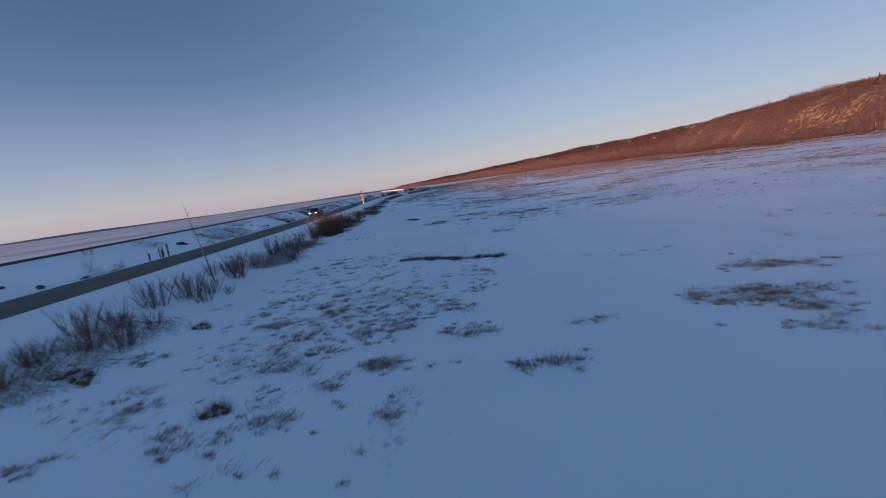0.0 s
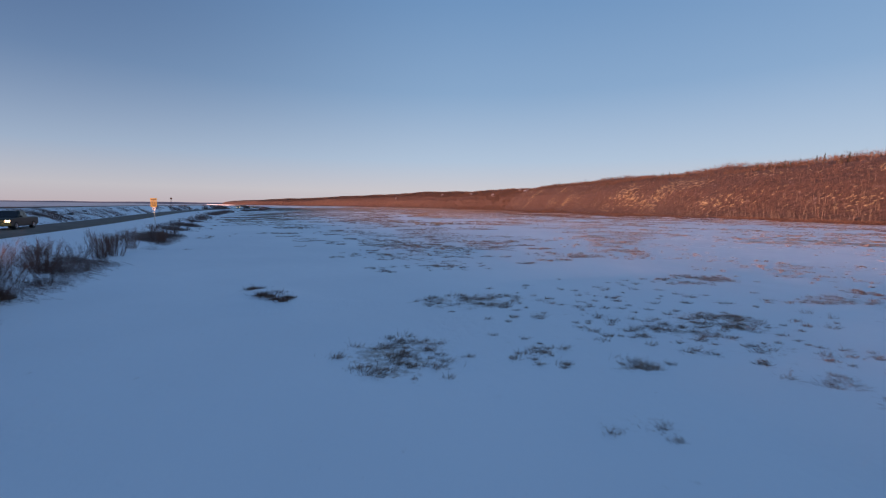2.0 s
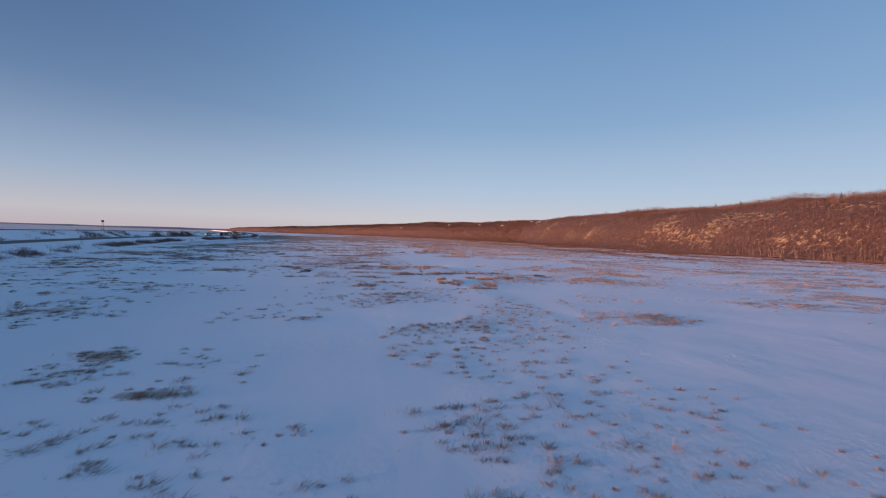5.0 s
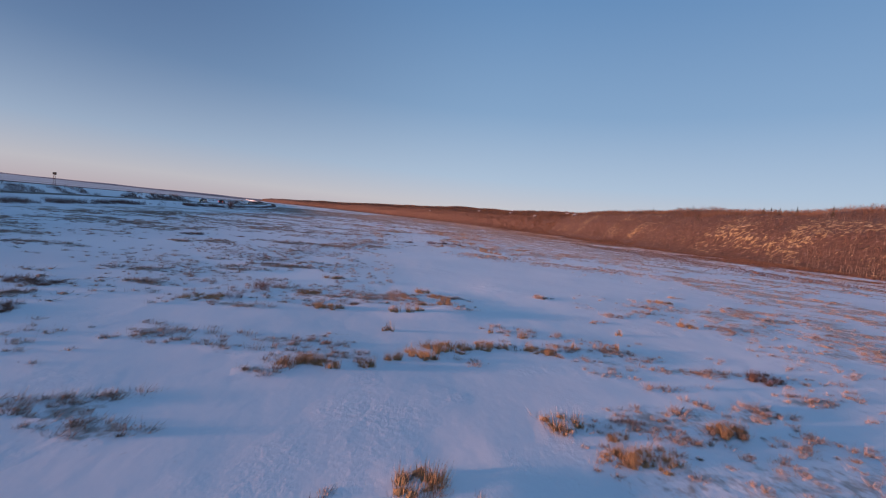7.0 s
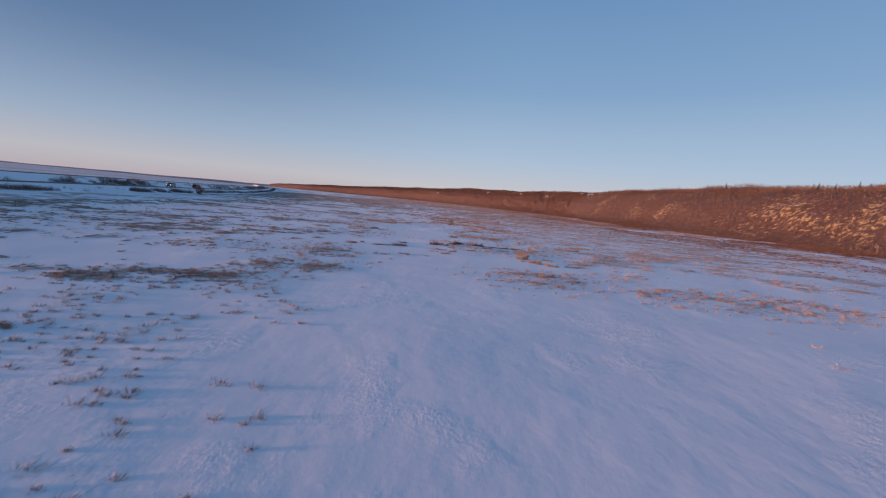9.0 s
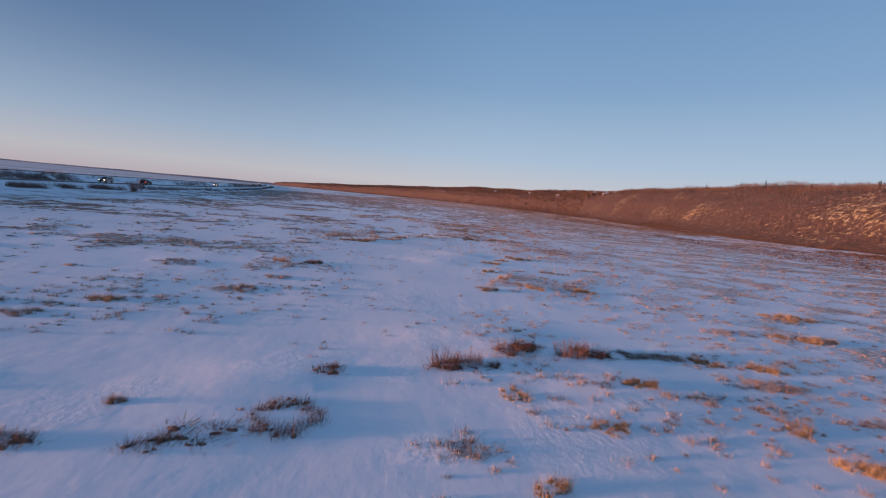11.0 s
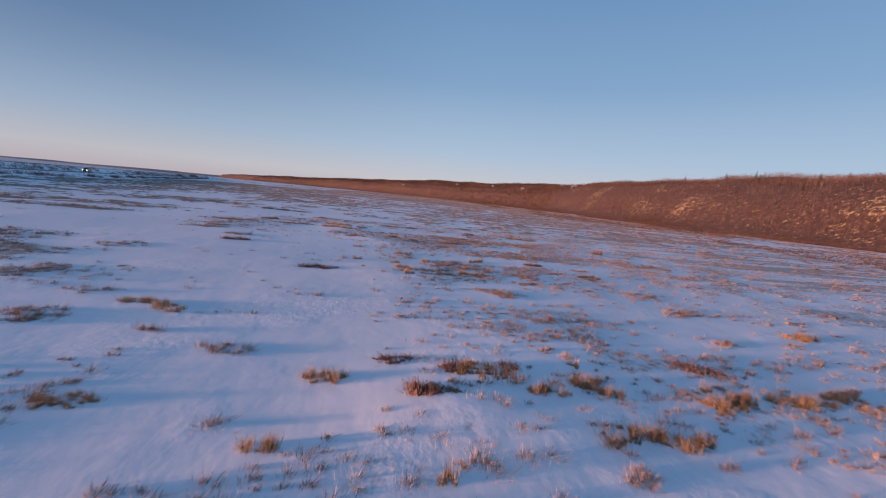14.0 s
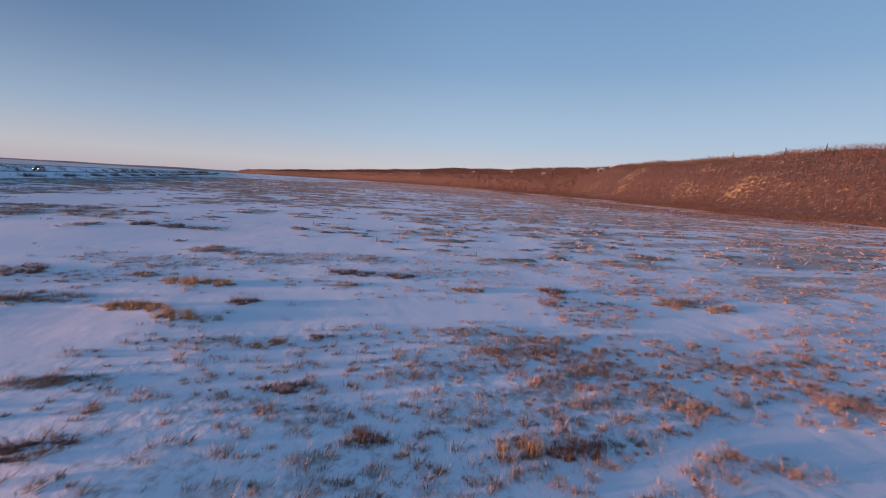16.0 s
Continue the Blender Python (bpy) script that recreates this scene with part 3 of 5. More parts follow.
def stand(x, y):
    """How thick the sedge stands, from 0 to 1, in patches some metres wide."""
    shape = np.shape(x)
    x, y = np.asarray(x, float).ravel(), np.asarray(y, float).ravel()
    broad, mid = fractal(x, y * 0.6, 34, 3), fractal(x * 0.75, y, 7, 17)
    k = broad * 0.45 + mid * 0.55 + np.clip((x - 5) / 160, 0, 0.08) + np.clip((y - 190) / 900, 0, 0.07)
    clear = np.clip((70 - y) / 30, 0, 1) * 0.04
    k = np.clip((k - 0.49 - clear) * 4.5, 0, 0.6) * np.clip(0.4 + (y - 30) / 90, 0.45, 1)
    k = k + (np.clip((-6 - x) / 40, 0, 0.45) * (y > 120) + np.clip((y - 310) / 120, 0, 0.55) * (x > -140) + np.clip((x - 28) / 60, 0, 0.26)) * np.clip((mid - 0.36) * 5, 0.1, 1)
    side = np.abs(x - np.interp(y, OPEN_Y, OPEN_X))
    k *= np.clip(0.12 + np.maximum((side - 12) / 12, (y - 300) / 14), 0.12, 1) * (1 - 0.97 * in_pond(x, y))
    k = np.maximum(k, patches(x, y, fractal(x, y, 2.4, 23, 3)))
    return (k * np.clip((x - road_x(y) - 12.5) / 3, 0, 1)).reshape(shape)


def cover(x, y):
    """Straw litter between the tufts."""
    k = stand(x, y)
    for sx, sy, a, b, dense in STREWN:
        k = np.maximum(k, min(dense / 9, 0.45) * np.clip(2 - 2 * np.hypot((x - sx) / a, (y - sy) / b), 0, 1) * np.clip((fractal(x, y, 5, 31, 3) - 0.4) * 6, 0, 1))
    return k * np.clip((fractal(x, y, 1.5, 29, 3) - 0.34) * 5, 0.15, 1)


def ground_z(x, y):
    x, y = np.asarray(x, float), np.asarray(y, float)
    s = x - road_x(y)
    z = np.interp(s, CROSS_S, CROSS_Z)
    soft = np.clip((s - 2.6) / 4, 0, 1)
    z = z + soft * ((fractal(x, y, 9, 41) - 0.5) * 0.16 + (fractal(x, y * 0.8, 2.2, 47, 3) - 0.5) * 0.07)
    for bx, by, r in BROKEN:
        m = np.clip(1.3 - np.hypot(x - bx, y - by) / r, 0, 1)
        z = z + m * (0.10 + 0.42 * (fractal(x, y, 1.1, 59, 3) - 0.45))
    rough = np.clip((s + 30) / 2, 0, 1) * np.clip((-5.2 - s) / 1, 0, 1) * ((s > -13.8) | (s < -17.5))
    return z + rough * (fractal(x, y, 3.0, 53) - 0.45) * 1.0


def steps(*runs):
    return np.unique(np.concatenate([np.arange(a, b, d) for a, b, d in runs]))


def build_ground():
    S = np.unique(np.round(np.concatenate([-np.geomspace(30, 4500, 26), CROSS_S[1:-1], steps((-30, -4.7, 1.2), (2.5, 5.0, 1.2), (5.0, 60, 0.52), (60, 130, 1.6), (130, 420, 8)), np.geomspace(420, 4500, 16)]), 3))
    Y = np.concatenate([[-400, -250, -150, -90, -50], steps((-25, 8, 3), (8, 312, 0.5), (312, 420, 1.6), (420, 900, 10)), np.geomspace(900, 4500, 24)])
    gs, gy = np.meshgrid(S, Y)
    gx = road_x(gy) + gs
    gz = ground_z(gx, gy)
    co = np.stack([gx, gy, gz], -1).reshape(-1, 3)
    w = len(S)
    i, j = np.meshgrid(np.arange(w - 1), np.arange(len(Y) - 1))
    a = (j * w + i).ravel()
    quads = np.stack([a, a + 1, a + w + 1, a + w], 1)
    me = numpy_mesh("ground", co, quads, SNOW)
    me.materials.append(FLAT)
    me.materials.append(BALLAST)
    mid = (S[:-1] + S[1:]) / 2
    kind = np.where(mid < -24, 1, np.where((mid > -17.4) & (mid < -14.2), 2, 0))
    me.polygons.foreach_set("material_index", np.tile(kind, len(Y) - 1).astype(np.int32))
    at = me.attributes.new("cover", "FLOAT", "POINT")
    at.data.foreach_set("value", cover(co[:, 0], co[:, 1]).astype(np.float32))
    me.shade_smooth()
    tagged(new("ground", me), "snow-covered marsh with straw-coloured sedge, and tidal ice beyond", "ground", kind="structure")


build_ground()


def strip(name, offsets, heights, mat, y0, y1, step, label, category):
    Y = np.concatenate([np.arange(y0, 500, step), np.arange(500, y1, step * 6)])
    k = len(offsets)
    co = np.stack([road_x(Y)[:, None] + np.array(offsets), np.repeat(Y[:, None], k, 1), np.repeat(np.array(heights)[None], len(Y), 0)], -1).reshape(-1, 3)
    i, j = np.meshgrid(np.arange(k - 1), np.arange(len(Y) - 1))
    a = (j * k + i).ravel()
    me = numpy_mesh(name, co, np.stack([a, a + 1, a + k + 1, a + k], 1), mat)
    return tagged(new(name, me), label, category, kind="structure")


strip("road", [-4.75, -4.5, -3, -1.4, 0.2, 1.7, 1.95], [1.14, 1.2, 1.24, 1.26, 1.24, 1.2, 1.14], ASPHALT, -300, 3000, 4, "two-lane sanded asphalt highway beside the snowy marsh", "road")
for off in (-16.45, -15.0):
    strip("rail", [off - 0.05, off - 0.04, off + 0.04, off + 0.05], [2.92, 3.09, 3.09, 2.92], STEEL, -300, 2000, 5, "dark steel railway rail on ballast bank", "rail")


# ---- the wooded hill beyond the marsh ----
HILL_Y = np.array([-700, 0, 300, 450, 600, 900, 1200, 1500, 2000, 2600, 3200, 3700.0])
HILL_TOE = np.array([175, 178, 182, 190, 212, 245, 245, 205, 70, -200, -700, -1300.0])
HILL_TOP = np.array([41, 42, 45, 48, 54, 58, 59, 63, 72, 74, 54, 36.0])


def hill_point(u, y):
    """u: metres inland from the toe."""
    toe = np.interp(y, HILL_Y, HILL_TOE) + (fractal(y, y * 0, 140, 5) - 0.5) * 20
    top = np.interp(y, HILL_Y, HILL_TOP) * (0.93 + 0.16 * fractal(y, y * 0 + 3, 260, 8))
    rise = np.interp(u, [0, 18, 28, 42, 60, 110, 200, 420, 900], [-0.02, 0.02, 0.14, 0.44, 0.66, 0.84, 0.97, 1.03, 1.07])
    z = top * rise + (fractal(u, y, 60, 61) - 0.5) * 12 * np.clip(u / 70 - 0.5, 0, 1) + (fractal(u, y, 16, 67) - 0.5) * 5 * np.clip(u / 40 - 0.8, 0, 1)
    return toe + u, z


def rock_amount(u, y):
    """Bare cliff on the steep face, in stretches along it."""
    band = np.clip((u - 20) / 8, 0, 1) * np.clip((78 - u) / 22, 0, 1)
    where = np.clip((fractal(y, y * 0 + 9, 110, 71) - 0.34) * 5, 0, 1)
    spots = np.clip((fractal(y, u * 2.6, 28, 73, 2) - 0.36) * 4.5, 0, 1)
    return band * where * spots * np.clip((1000 - y) / 300, 0, 1)


def build_hill():
    U = np.concatenate([np.arange(0, 30, 6), np.arange(30, 170, 3.0), np.arange(170, 300, 10), [300, 360, 420, 600, 900]])
    Y = np.concatenate([np.arange(-700, -40, 20), np.arange(-40, 900, 3.0), np.arange(900, 1600, 14), np.arange(1600, 3700, 40)])
    gu, gy = np.meshgrid(U, Y)
    gx, gz = hill_point(gu, gy)
    rock = rock_amount(gu, gy)
    gx = gx - rock * 7 * (fractal(gy * 1.6, gz * 1.6, 12, 77) - 0.35)
    co = np.stack([gx, gy, gz], -1).reshape(-1, 3)
    w = len(U)
    i, j = np.meshgrid(np.arange(w - 1), np.arange(len(Y) - 1))
    a = (j * w + i).ravel()
    me = numpy_mesh("hillside", co, np.stack([a, a + 1, a + w + 1, a + w], 1), HILL)
    at = me.attributes.new("rock", "FLOAT", "POINT")
    at.data.foreach_set("value", rock.ravel().astype(np.float32))
    me.shade_smooth()
    tagged(new("hillside", me), "wooded hillside with pale rock cliffs above the marsh", "hill", kind="structure")


build_hill()


def far_shore():
    X = np.linspace(-4300, -700, 120)
    co, q = [], []
    for k, xx in enumerate(X):
        yy = math.sqrt(max(4500**2 - xx * xx, 900**2)) * 0.96
        h = 4 + 34 * max(0.0, float(fractal(xx, 0 * xx, 800, 15)) - 0.25) * (0.7 + 0.5 * k / 120)
        co += [(xx, yy - 260, -1.5), (xx, yy - 120, h * 0.7), (xx, yy, h), (xx, yy + 160, h * 0.8)]
    for k in range(len(X) - 1):
        q += [(4 * k + r, 4 * k + 4 + r, 4 * k + 5 + r, 4 * k + 1 + r) for r in range(3)]
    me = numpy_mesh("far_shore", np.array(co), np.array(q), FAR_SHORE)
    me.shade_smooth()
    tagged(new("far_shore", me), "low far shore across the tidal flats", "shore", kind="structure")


far_shore()


# ---- bare woods, many thin twigs ----
def slivers(base, tip, width, rng):
    """One thin triangle from each base to each tip."""
    d = tip - base
    side = np.cross(d, rng.normal(size=d.shape))
    side /= np.linalg.norm(side, axis=1, keepdims=True) + 1e-9
    side *= np.asarray(width).reshape(-1, 1) / 2
    v = np.stack([base - side, base + side, tip], 1).reshape(-1, 3)
    return v, np.arange(len(v)).reshape(-1, 3)


def build_woods():
    rng = np.random.default_rng(11)
    n = 92000
    y = np.concatenate([rng.uniform(-60, 1000, int(n * 0.75)), rng.uniform(1000, 3300, n - int(n * 0.75))])
    u = rng.uniform(8, 300, n) ** 1.0
    keep = (rng.uniform(size=n) > rock_amount(u, y) * 0.5) & ((u > 20) | (rng.uniform(size=n) < 0.6))
    y, u = y[keep], u[keep]
    x, z = hill_point(u, y)
    tall = np.where(u < 22, rng.uniform(1.0, 2.6, len(u)), rng.uniform(2.6, 5.5, len(u)))
    root = np.stack([x, y, z - 0.4], 1)
    allv, k = [], 5
    lean = rng.normal(size=root.shape) * 0.06
    lean[:, 2] = 0.85
    top = root + lean * tall[:, None]
    v, _ = slivers(root, top, 0.06 + tall * 0.012, rng)
    allv.append(v)
    for b in range(k):
        f = rng.uniform(0.3, 0.95, len(u))
        start = root + (top - root) * f[:, None]
        way = rng.normal(size=root.shape)
        way[:, :2] *= 0.95
        way[:, 2] = np.abs(way[:, 2]) * 0.5 + 0.55
        end = start + way * (tall * rng.uniform(0.14, 0.30, len(u)))[:, None]
        v, _ = slivers(start, end, 0.05 + tall * 0.018, rng)
        allv.append(v)
    # broader crowns on the far slopes
    y = rng.uniform(900, 3400, 30000)
    u = rng.uniform(15, 260, len(y))
    x, z = hill_point(u, y)
    root = np.stack([x, y, z - 0.5], 1)
    for b in range(4):
        way = rng.normal(size=root.shape) * 0.5
        way[:, 2] = 1
        v, _ = slivers(root + rng.normal(size=root.shape) * (1.5, 1.5, 0.0), root + way * rng.uniform(2.5, 6.5, len(u))[:, None], rng.uniform(0.4, 1.1, len(u)), rng)
        allv.append(v)
    v = np.concatenate(allv)
    tagged(new("bare_woods", numpy_mesh("bare_woods", v, np.arange(len(v)).reshape(-1, 3), WOODS)), "leafless reddish-brown birch woods covering the hillside", "woods", kind="stuff")
    # pale trunks that catch the low sun, thick in the grove at the near foot
    y = np.concatenate([rng.uniform(100, 900, 2600), rng.uniform(150, 330, 700)])
    u = np.concatenate([rng.uniform(24, 110, 2600), rng.uniform(6, 34, 700)])
    x, z = hill_point(u, y)
    root = np.stack([x, y, z - 0.4], 1)
    lean = rng.normal(size=root.shape) * 0.04
    lean[:, 2] = 1
    v, t = slivers(root, root + lean * rng.uniform(3, 7, len(u))[:, None], rng.uniform(0.08, 0.18, len(u)), rng)
    tagged(new("birch_trunks", numpy_mesh("birch_trunks", v, t, BARK)), "pale leafless birch trunks standing on the hillside", "trunks", kind="stuff")


build_woods()


def build_toe_brush():
    rng = np.random.default_rng(12)
    n = 150000
    y = rng.uniform(20, 1300, n)
    x = np.interp(y, HILL_Y, HILL_TOE) + 22 - np.where(rng.uniform(size=n) < 0.45, np.minimum(np.abs(rng.normal(0, 36, n)), 120), rng.uniform(10, 125, n))
    keep = fractal(x, y * 0.5, 22, 33) > 0.43 + 0.07 * np.clip((np.interp(y, HILL_Y, HILL_TOE) - 10 - x) / 40, 0, 1)
    x, y = x[keep], y[keep]
    root = np.stack([x, y, np.maximum(ground_z(x, y), hill_point(x - np.interp(y, HILL_Y, HILL_TOE), y)[1]) - 0.1], 1)
    allv = []
    for b in range(5):
        way = rng.normal(size=root.shape) * 0.5
        way[:, 2] = 1
        v, _ = slivers(root + rng.normal(size=root.shape) * (0.7, 0.7, 0.0), root + way * (rng.uniform(0.4, 1.5, len(x)) * np.clip(1 - (np.interp(y, HILL_Y, HILL_TOE) - x) / 70, 0.28, 1))[:, None], 0.13, rng)
        allv.append(v)
    v = np.concatenate(allv)
    tagged(new("toe_brush", numpy_mesh("toe_brush", v, np.arange(len(v)).reshape(-1, 3), WOODS)), "belt of low dark willow brush along the hill's foot", "brush", kind="stuff")


build_toe_brush()


def build_bank_brush():
    rng = np.random.default_rng(14)
    n = 64000
    y = np.concatenate([rng.uniform(2, 120, n // 2), rng.uniform(80, 330, n // 4), rng.uniform(250, 1100, n // 4)])
    side = rng.choice([0, 1, 2], n, p=[0.2, 0.4, 0.4])
    off = np.where(side == 0, rng.normal(-22, 3.0, n), np.where(side == 1, rng.normal(-10.6, 1.9, n), rng.normal(9.8, 1.2, n)))
    x = road_x(y) + off
    dense = fractal(x, y, 6, 35) + 0.05 * (side == 2) * (y < 62)
    keep = (dense > 0.525) & ((off < -6.2) | (off > 6.4)) & ~((off > -17.8) & (off < -13.9)) & ~((y < 62) & (side == 0)) & (off < 12.2)
    x, y = x[keep], y[keep]
    root = np.stack([x, y, ground_z(x, y) - 0.05], 1)
    allv = []
    for b in range(6):
        way = rng.normal(size=root.shape) * 0.32
        way[:, 2] = 1
        v, _ = slivers(root + rng.normal(size=root.shape) * (0.35, 0.35, 0.0), root + way * (rng.uniform(0.2, 0.75, len(x)) * (0.6 + np.clip(y - 80, 0, 250) / 160))[:, None], 0.012 + np.clip(y - 60, 0, 900) * 0.00013, rng)
        allv.append(v)
    v = np.concatenate(allv)
    tagged(new("bank_brush", numpy_mesh("bank_brush", v, np.arange(len(v)).reshape(-1, 3), WILLOW_GREY)), "low dark brush and dead grass along the road and railway banks", "brush", kind="stuff")


build_bank_brush()


# ---- sedge over the marsh: low tufts laid over by the wind, each on its mat of dead leaves ----
LEAN = np.array([0.93, 0.36])


def tufts(points, size, per, long, width, mats, rng, stiff=0.05, comb=0.8):
    """Leaning blades, and far off a thin ragged mat, at each x, y point."""
    n = len(points)
    r = size * np.exp(rng.normal(0, 0.4, n))
    z0 = ground_z(points[:, 0], points[:, 1])
    P, Z, RR = np.repeat(points, per, 0), np.repeat(z0, per), np.repeat(r, per)
    a, q = rng.uniform(0, 2 * np.pi, n * per), np.abs(rng.normal(0, 0.6, n * per)) * RR
    out = np.stack([np.cos(a), np.sin(a)], 1)
    base = P + out * q[:, None] * (1.3, 0.85)
    turn = np.repeat(rng.normal(0, 0.5, n), per) + rng.normal(0, 0.6, n * per)
    way = np.stack([LEAN[0] * np.cos(turn) - LEAN[1] * np.sin(turn), LEAN[0] * np.sin(turn) + LEAN[1] * np.cos(turn)], 1)
    reach = long * rng.uniform(0.35, 1.1, n * per) * np.clip(np.repeat(r, per) / size, 0.6, 1.5)
    rise = np.abs(rng.normal(stiff, 0.12 + stiff * 0.6, n * per)).clip(0.02, 0.9)
    tip = base + (way * comb + out * (1.15 - comb)) * (reach * np.sqrt(1 - rise**2))[:, None]
    v, _ = slivers(np.column_stack([base, Z - 0.01]), np.column_stack([tip, Z + 0.02 + reach * rise]), width * rng.uniform(0.6, 1.5, n * per), rng)
    if not mats:
        return [v]
    k = 6
    ang = np.arange(k) * 2 * np.pi / k + rng.uniform(0, 6, n)[:, None]
    rad = r[:, None] * rng.uniform(0.25, 0.8, (n, k))
    rim = np.stack([points[:, :1] + np.cos(ang) * rad * 1.3, points[:, 1:] + np.sin(ang) * rad * 0.8], -1)
    rim = np.concatenate([rim, (z0[:, None] - 0.03 + np.zeros((n, k)))[..., None]], -1)
    mid = np.column_stack([points, z0 + np.clip(r * 0.18, 0.03, 0.12)])
    mat = np.stack([np.repeat(mid[:, None], k, 1), rim, np.roll(rim, -1, 1)], 2).reshape(-1, 3)
    return [v, mat]


def build_sedge():
    rng = np.random.default_rng(5)
    allv = []
    # tall fans in the stands of the plan, low and frosted on the shaded side of the marsh
    for sx, sy, a, b, s in STANDS:
        count = max(5, int(math.pi * a * b * (15 if max(a, b) < 1.2 else 9 if max(a, b) < 2.4 else 4) * s))
        q, w = rng.uniform(0, 1, count) ** 0.6, rng.uniform(0, 2 * np.pi, count)
        p = np.column_stack([sx + np.cos(w) * q * a * 1.2, sy + np.sin(w) * q * (b * 1.25 + 0.12)])
        p = p[fractal(p[:, 0], p[:, 1], 1.3, 29, 3) > 0.34]
        if len(p):
            low = sy < 112
            allv += tufts(p, 0.17 if low else 0.15, 64, 0.18 if low else 0.22, 0.011 if low else 0.010, False, rng, 0.25 if low else 0.5, 0.6 if low else 0.45)
    for sx, sy, a, b, dense in STREWN:
        count = int(math.pi * a * b * dense)
        q, w = rng.uniform(0, 1, count) ** 0.55, rng.uniform(0, 2 * np.pi, count)
        p = np.column_stack([sx + np.cos(w) * q * a, sy + np.sin(w) * q * b])
        p = p[(fractal(p[:, 0], p[:, 1], 5, 31, 3) > 0.45) & (rng.uniform(size=count) < 1.15 - q)]
        allv += tufts(p, 0.13, 46, 0.18, 0.012, False, rng, 0.22 if sy < 112 else 0.5, 0.5)
    for y0, y1, x0, x1, dense, size, per, long, width, mats in (
            (-4, 312, -16, 20, 9.0, 0.15, 40, 0.20, 0.011, False),
            (-4, 75, -30, -16, 6.0, 0.20, 26, 0.19, 0.012, False), (75, 130, -45, -16, 4.0, 0.28, 20, 0.26, 0.02, True), (-4, 130, 20, 45, 3.6, 0.26, 20, 0.26, 0.02, True), (130, 312, -60, -16, 4.8, 0.30, 20, 0.28, 0.02, True), (130, 312, 20, 50, 3.6, 0.24, 22, 0.26, 0.018, True),
            (-4, 130, 45, 175, 1.4, 0.55, 18, 0.26, 0.022, True), (130, 312, 50, 180, 1.1, 0.55, 18, 0.26, 0.022, True), (312, 700, -140, 200, 0.6, 1.1, 8, 0.5, 0.08, True), (700, 1700, -80, 240, 0.12, 2.2, 5, 0.8, 0.3, True)):
        tries = int((y1 - y0) * (x1 - x0) * dense)
        p = np.column_stack([rng.uniform(x0, x1, tries), rng.uniform(y0, y1, tries)])
        close = np.clip((fractal(p[:, 0], p[:, 1], 1.5, 29, 3) - 0.38) * 5, 0, 1)
        p = p[rng.uniform(size=tries) < np.minimum(stand(p[:, 0], p[:, 1]) * 1.1, 1) * close]
        allv += tufts(p, size, per, long, width, mats, rng, 0.08 if y1 < 131 else 0.25 if mats else 0.4, 0.55)
    v = np.concatenate(allv)
    tagged(new("marsh_sedge", numpy_mesh("marsh_sedge", v, np.arange(len(v)).reshape(-1, 3), SEDGE)), "dry straw-coloured sedge tufts standing through the snow", "sedge", kind="stuff")


build_sedge()

# ---- things ----
PAINT_YELLOW = plain("yellow_sign_sheeting", (0.36, 0.22, 0.015), (0.50, 0.32, 0.03), 2.0, 0.5)
PAINT_WHITE = plain("white_panel", (0.6, 0.6, 0.58), (0.8, 0.8, 0.78), 1.5, 0.5)
GALVANISED = plain("galvanised_steel", (0.25, 0.25, 0.25), (0.45, 0.45, 0.44), 6.0, 0.45, 0.8)
TIMBER = plain("weathered_timber", (0.06, 0.045, 0.035), (0.17, 0.13, 0.10), 3.0, 0.85, bump=0.01)
CAR_DARK = plain("dark_green_car_paint", (0.005, 0.007, 0.006), (0.014, 0.018, 0.014), 1.2, 0.35)
# sand gold for the pickup's grille and bumper
CAR_TAN = plain("sand_gold_car_front", (0.28, 0.18, 0.05), (0.42, 0.28, 0.08), 1.2, 0.35)
CAR_SILVER = plain("silver_car_paint", (0.25, 0.25, 0.26), (0.4, 0.4, 0.41), 1.2, 0.35, 0.4)
GLASS_DARK = plain("tinted_car_glass", (0.008, 0.01, 0.012), (0.02, 0.022, 0.025), 1.0, 0.08)
RUBBER = plain("black_rubber", (0.012, 0.012, 0.012), (0.035, 0.034, 0.033), 5.0, 0.85)
CHROME = plain("dull_chrome", (0.4, 0.4, 0.4), (0.6, 0.6, 0.6), 4.0, 0.25, 0.9)
HOUSE_WALL = plain("pale_house_siding", (0.12, 0.10, 0.085), (0.30, 0.27, 0.23), 0.6, 0.8, per="object")
ROOF_SNOW = plain("snowy_roof", (0.35, 0.35, 0.36), (0.6, 0.6, 0.62), 0.5, 0.7)
STAKE = plain("orange_stake", (0.5, 0.13, 0.03), (0.75, 0.22, 0.05), 4.0, 0.6)


def glowing(name, colour, strength):
    m, n, l, b = material(name, 0.3)
    b.inputs["Base Color"].default_value = (*colour, 1)
    b.inputs["Emission Color"].default_value, b.inputs["Emission Strength"].default_value = (*colour, 1), strength
    return m


HEADLAMP = glowing("lit_headlamp", (1.0, 0.66, 0.3), 1.6)
TAILLAMP = glowing("lit_tail_lamp", (1.0, 0.05, 0.02), 1.2)


def rest(x, y):
    return float(ground_z(x, y))


def place(x, y, turn=0.0, size=1.0, sink=0.03):
    return pose(x, y, rest(x, y) - sink * size, 0, 0, turn) @ Matrix.Diagonal((size, size, size, 1))


def copies(first, spots, sink=0.03):
    """The first spot is the thing's own; the others are copies."""
    for k, (x, y, size, turn) in enumerate(spots):
        m = place(x, y, turn, size, sink)
        if k == 0:
            first.matrix_basis = m
        else:
            ob = copy_thing(first, pose(0, 0, 0))
            ob.matrix_basis = m


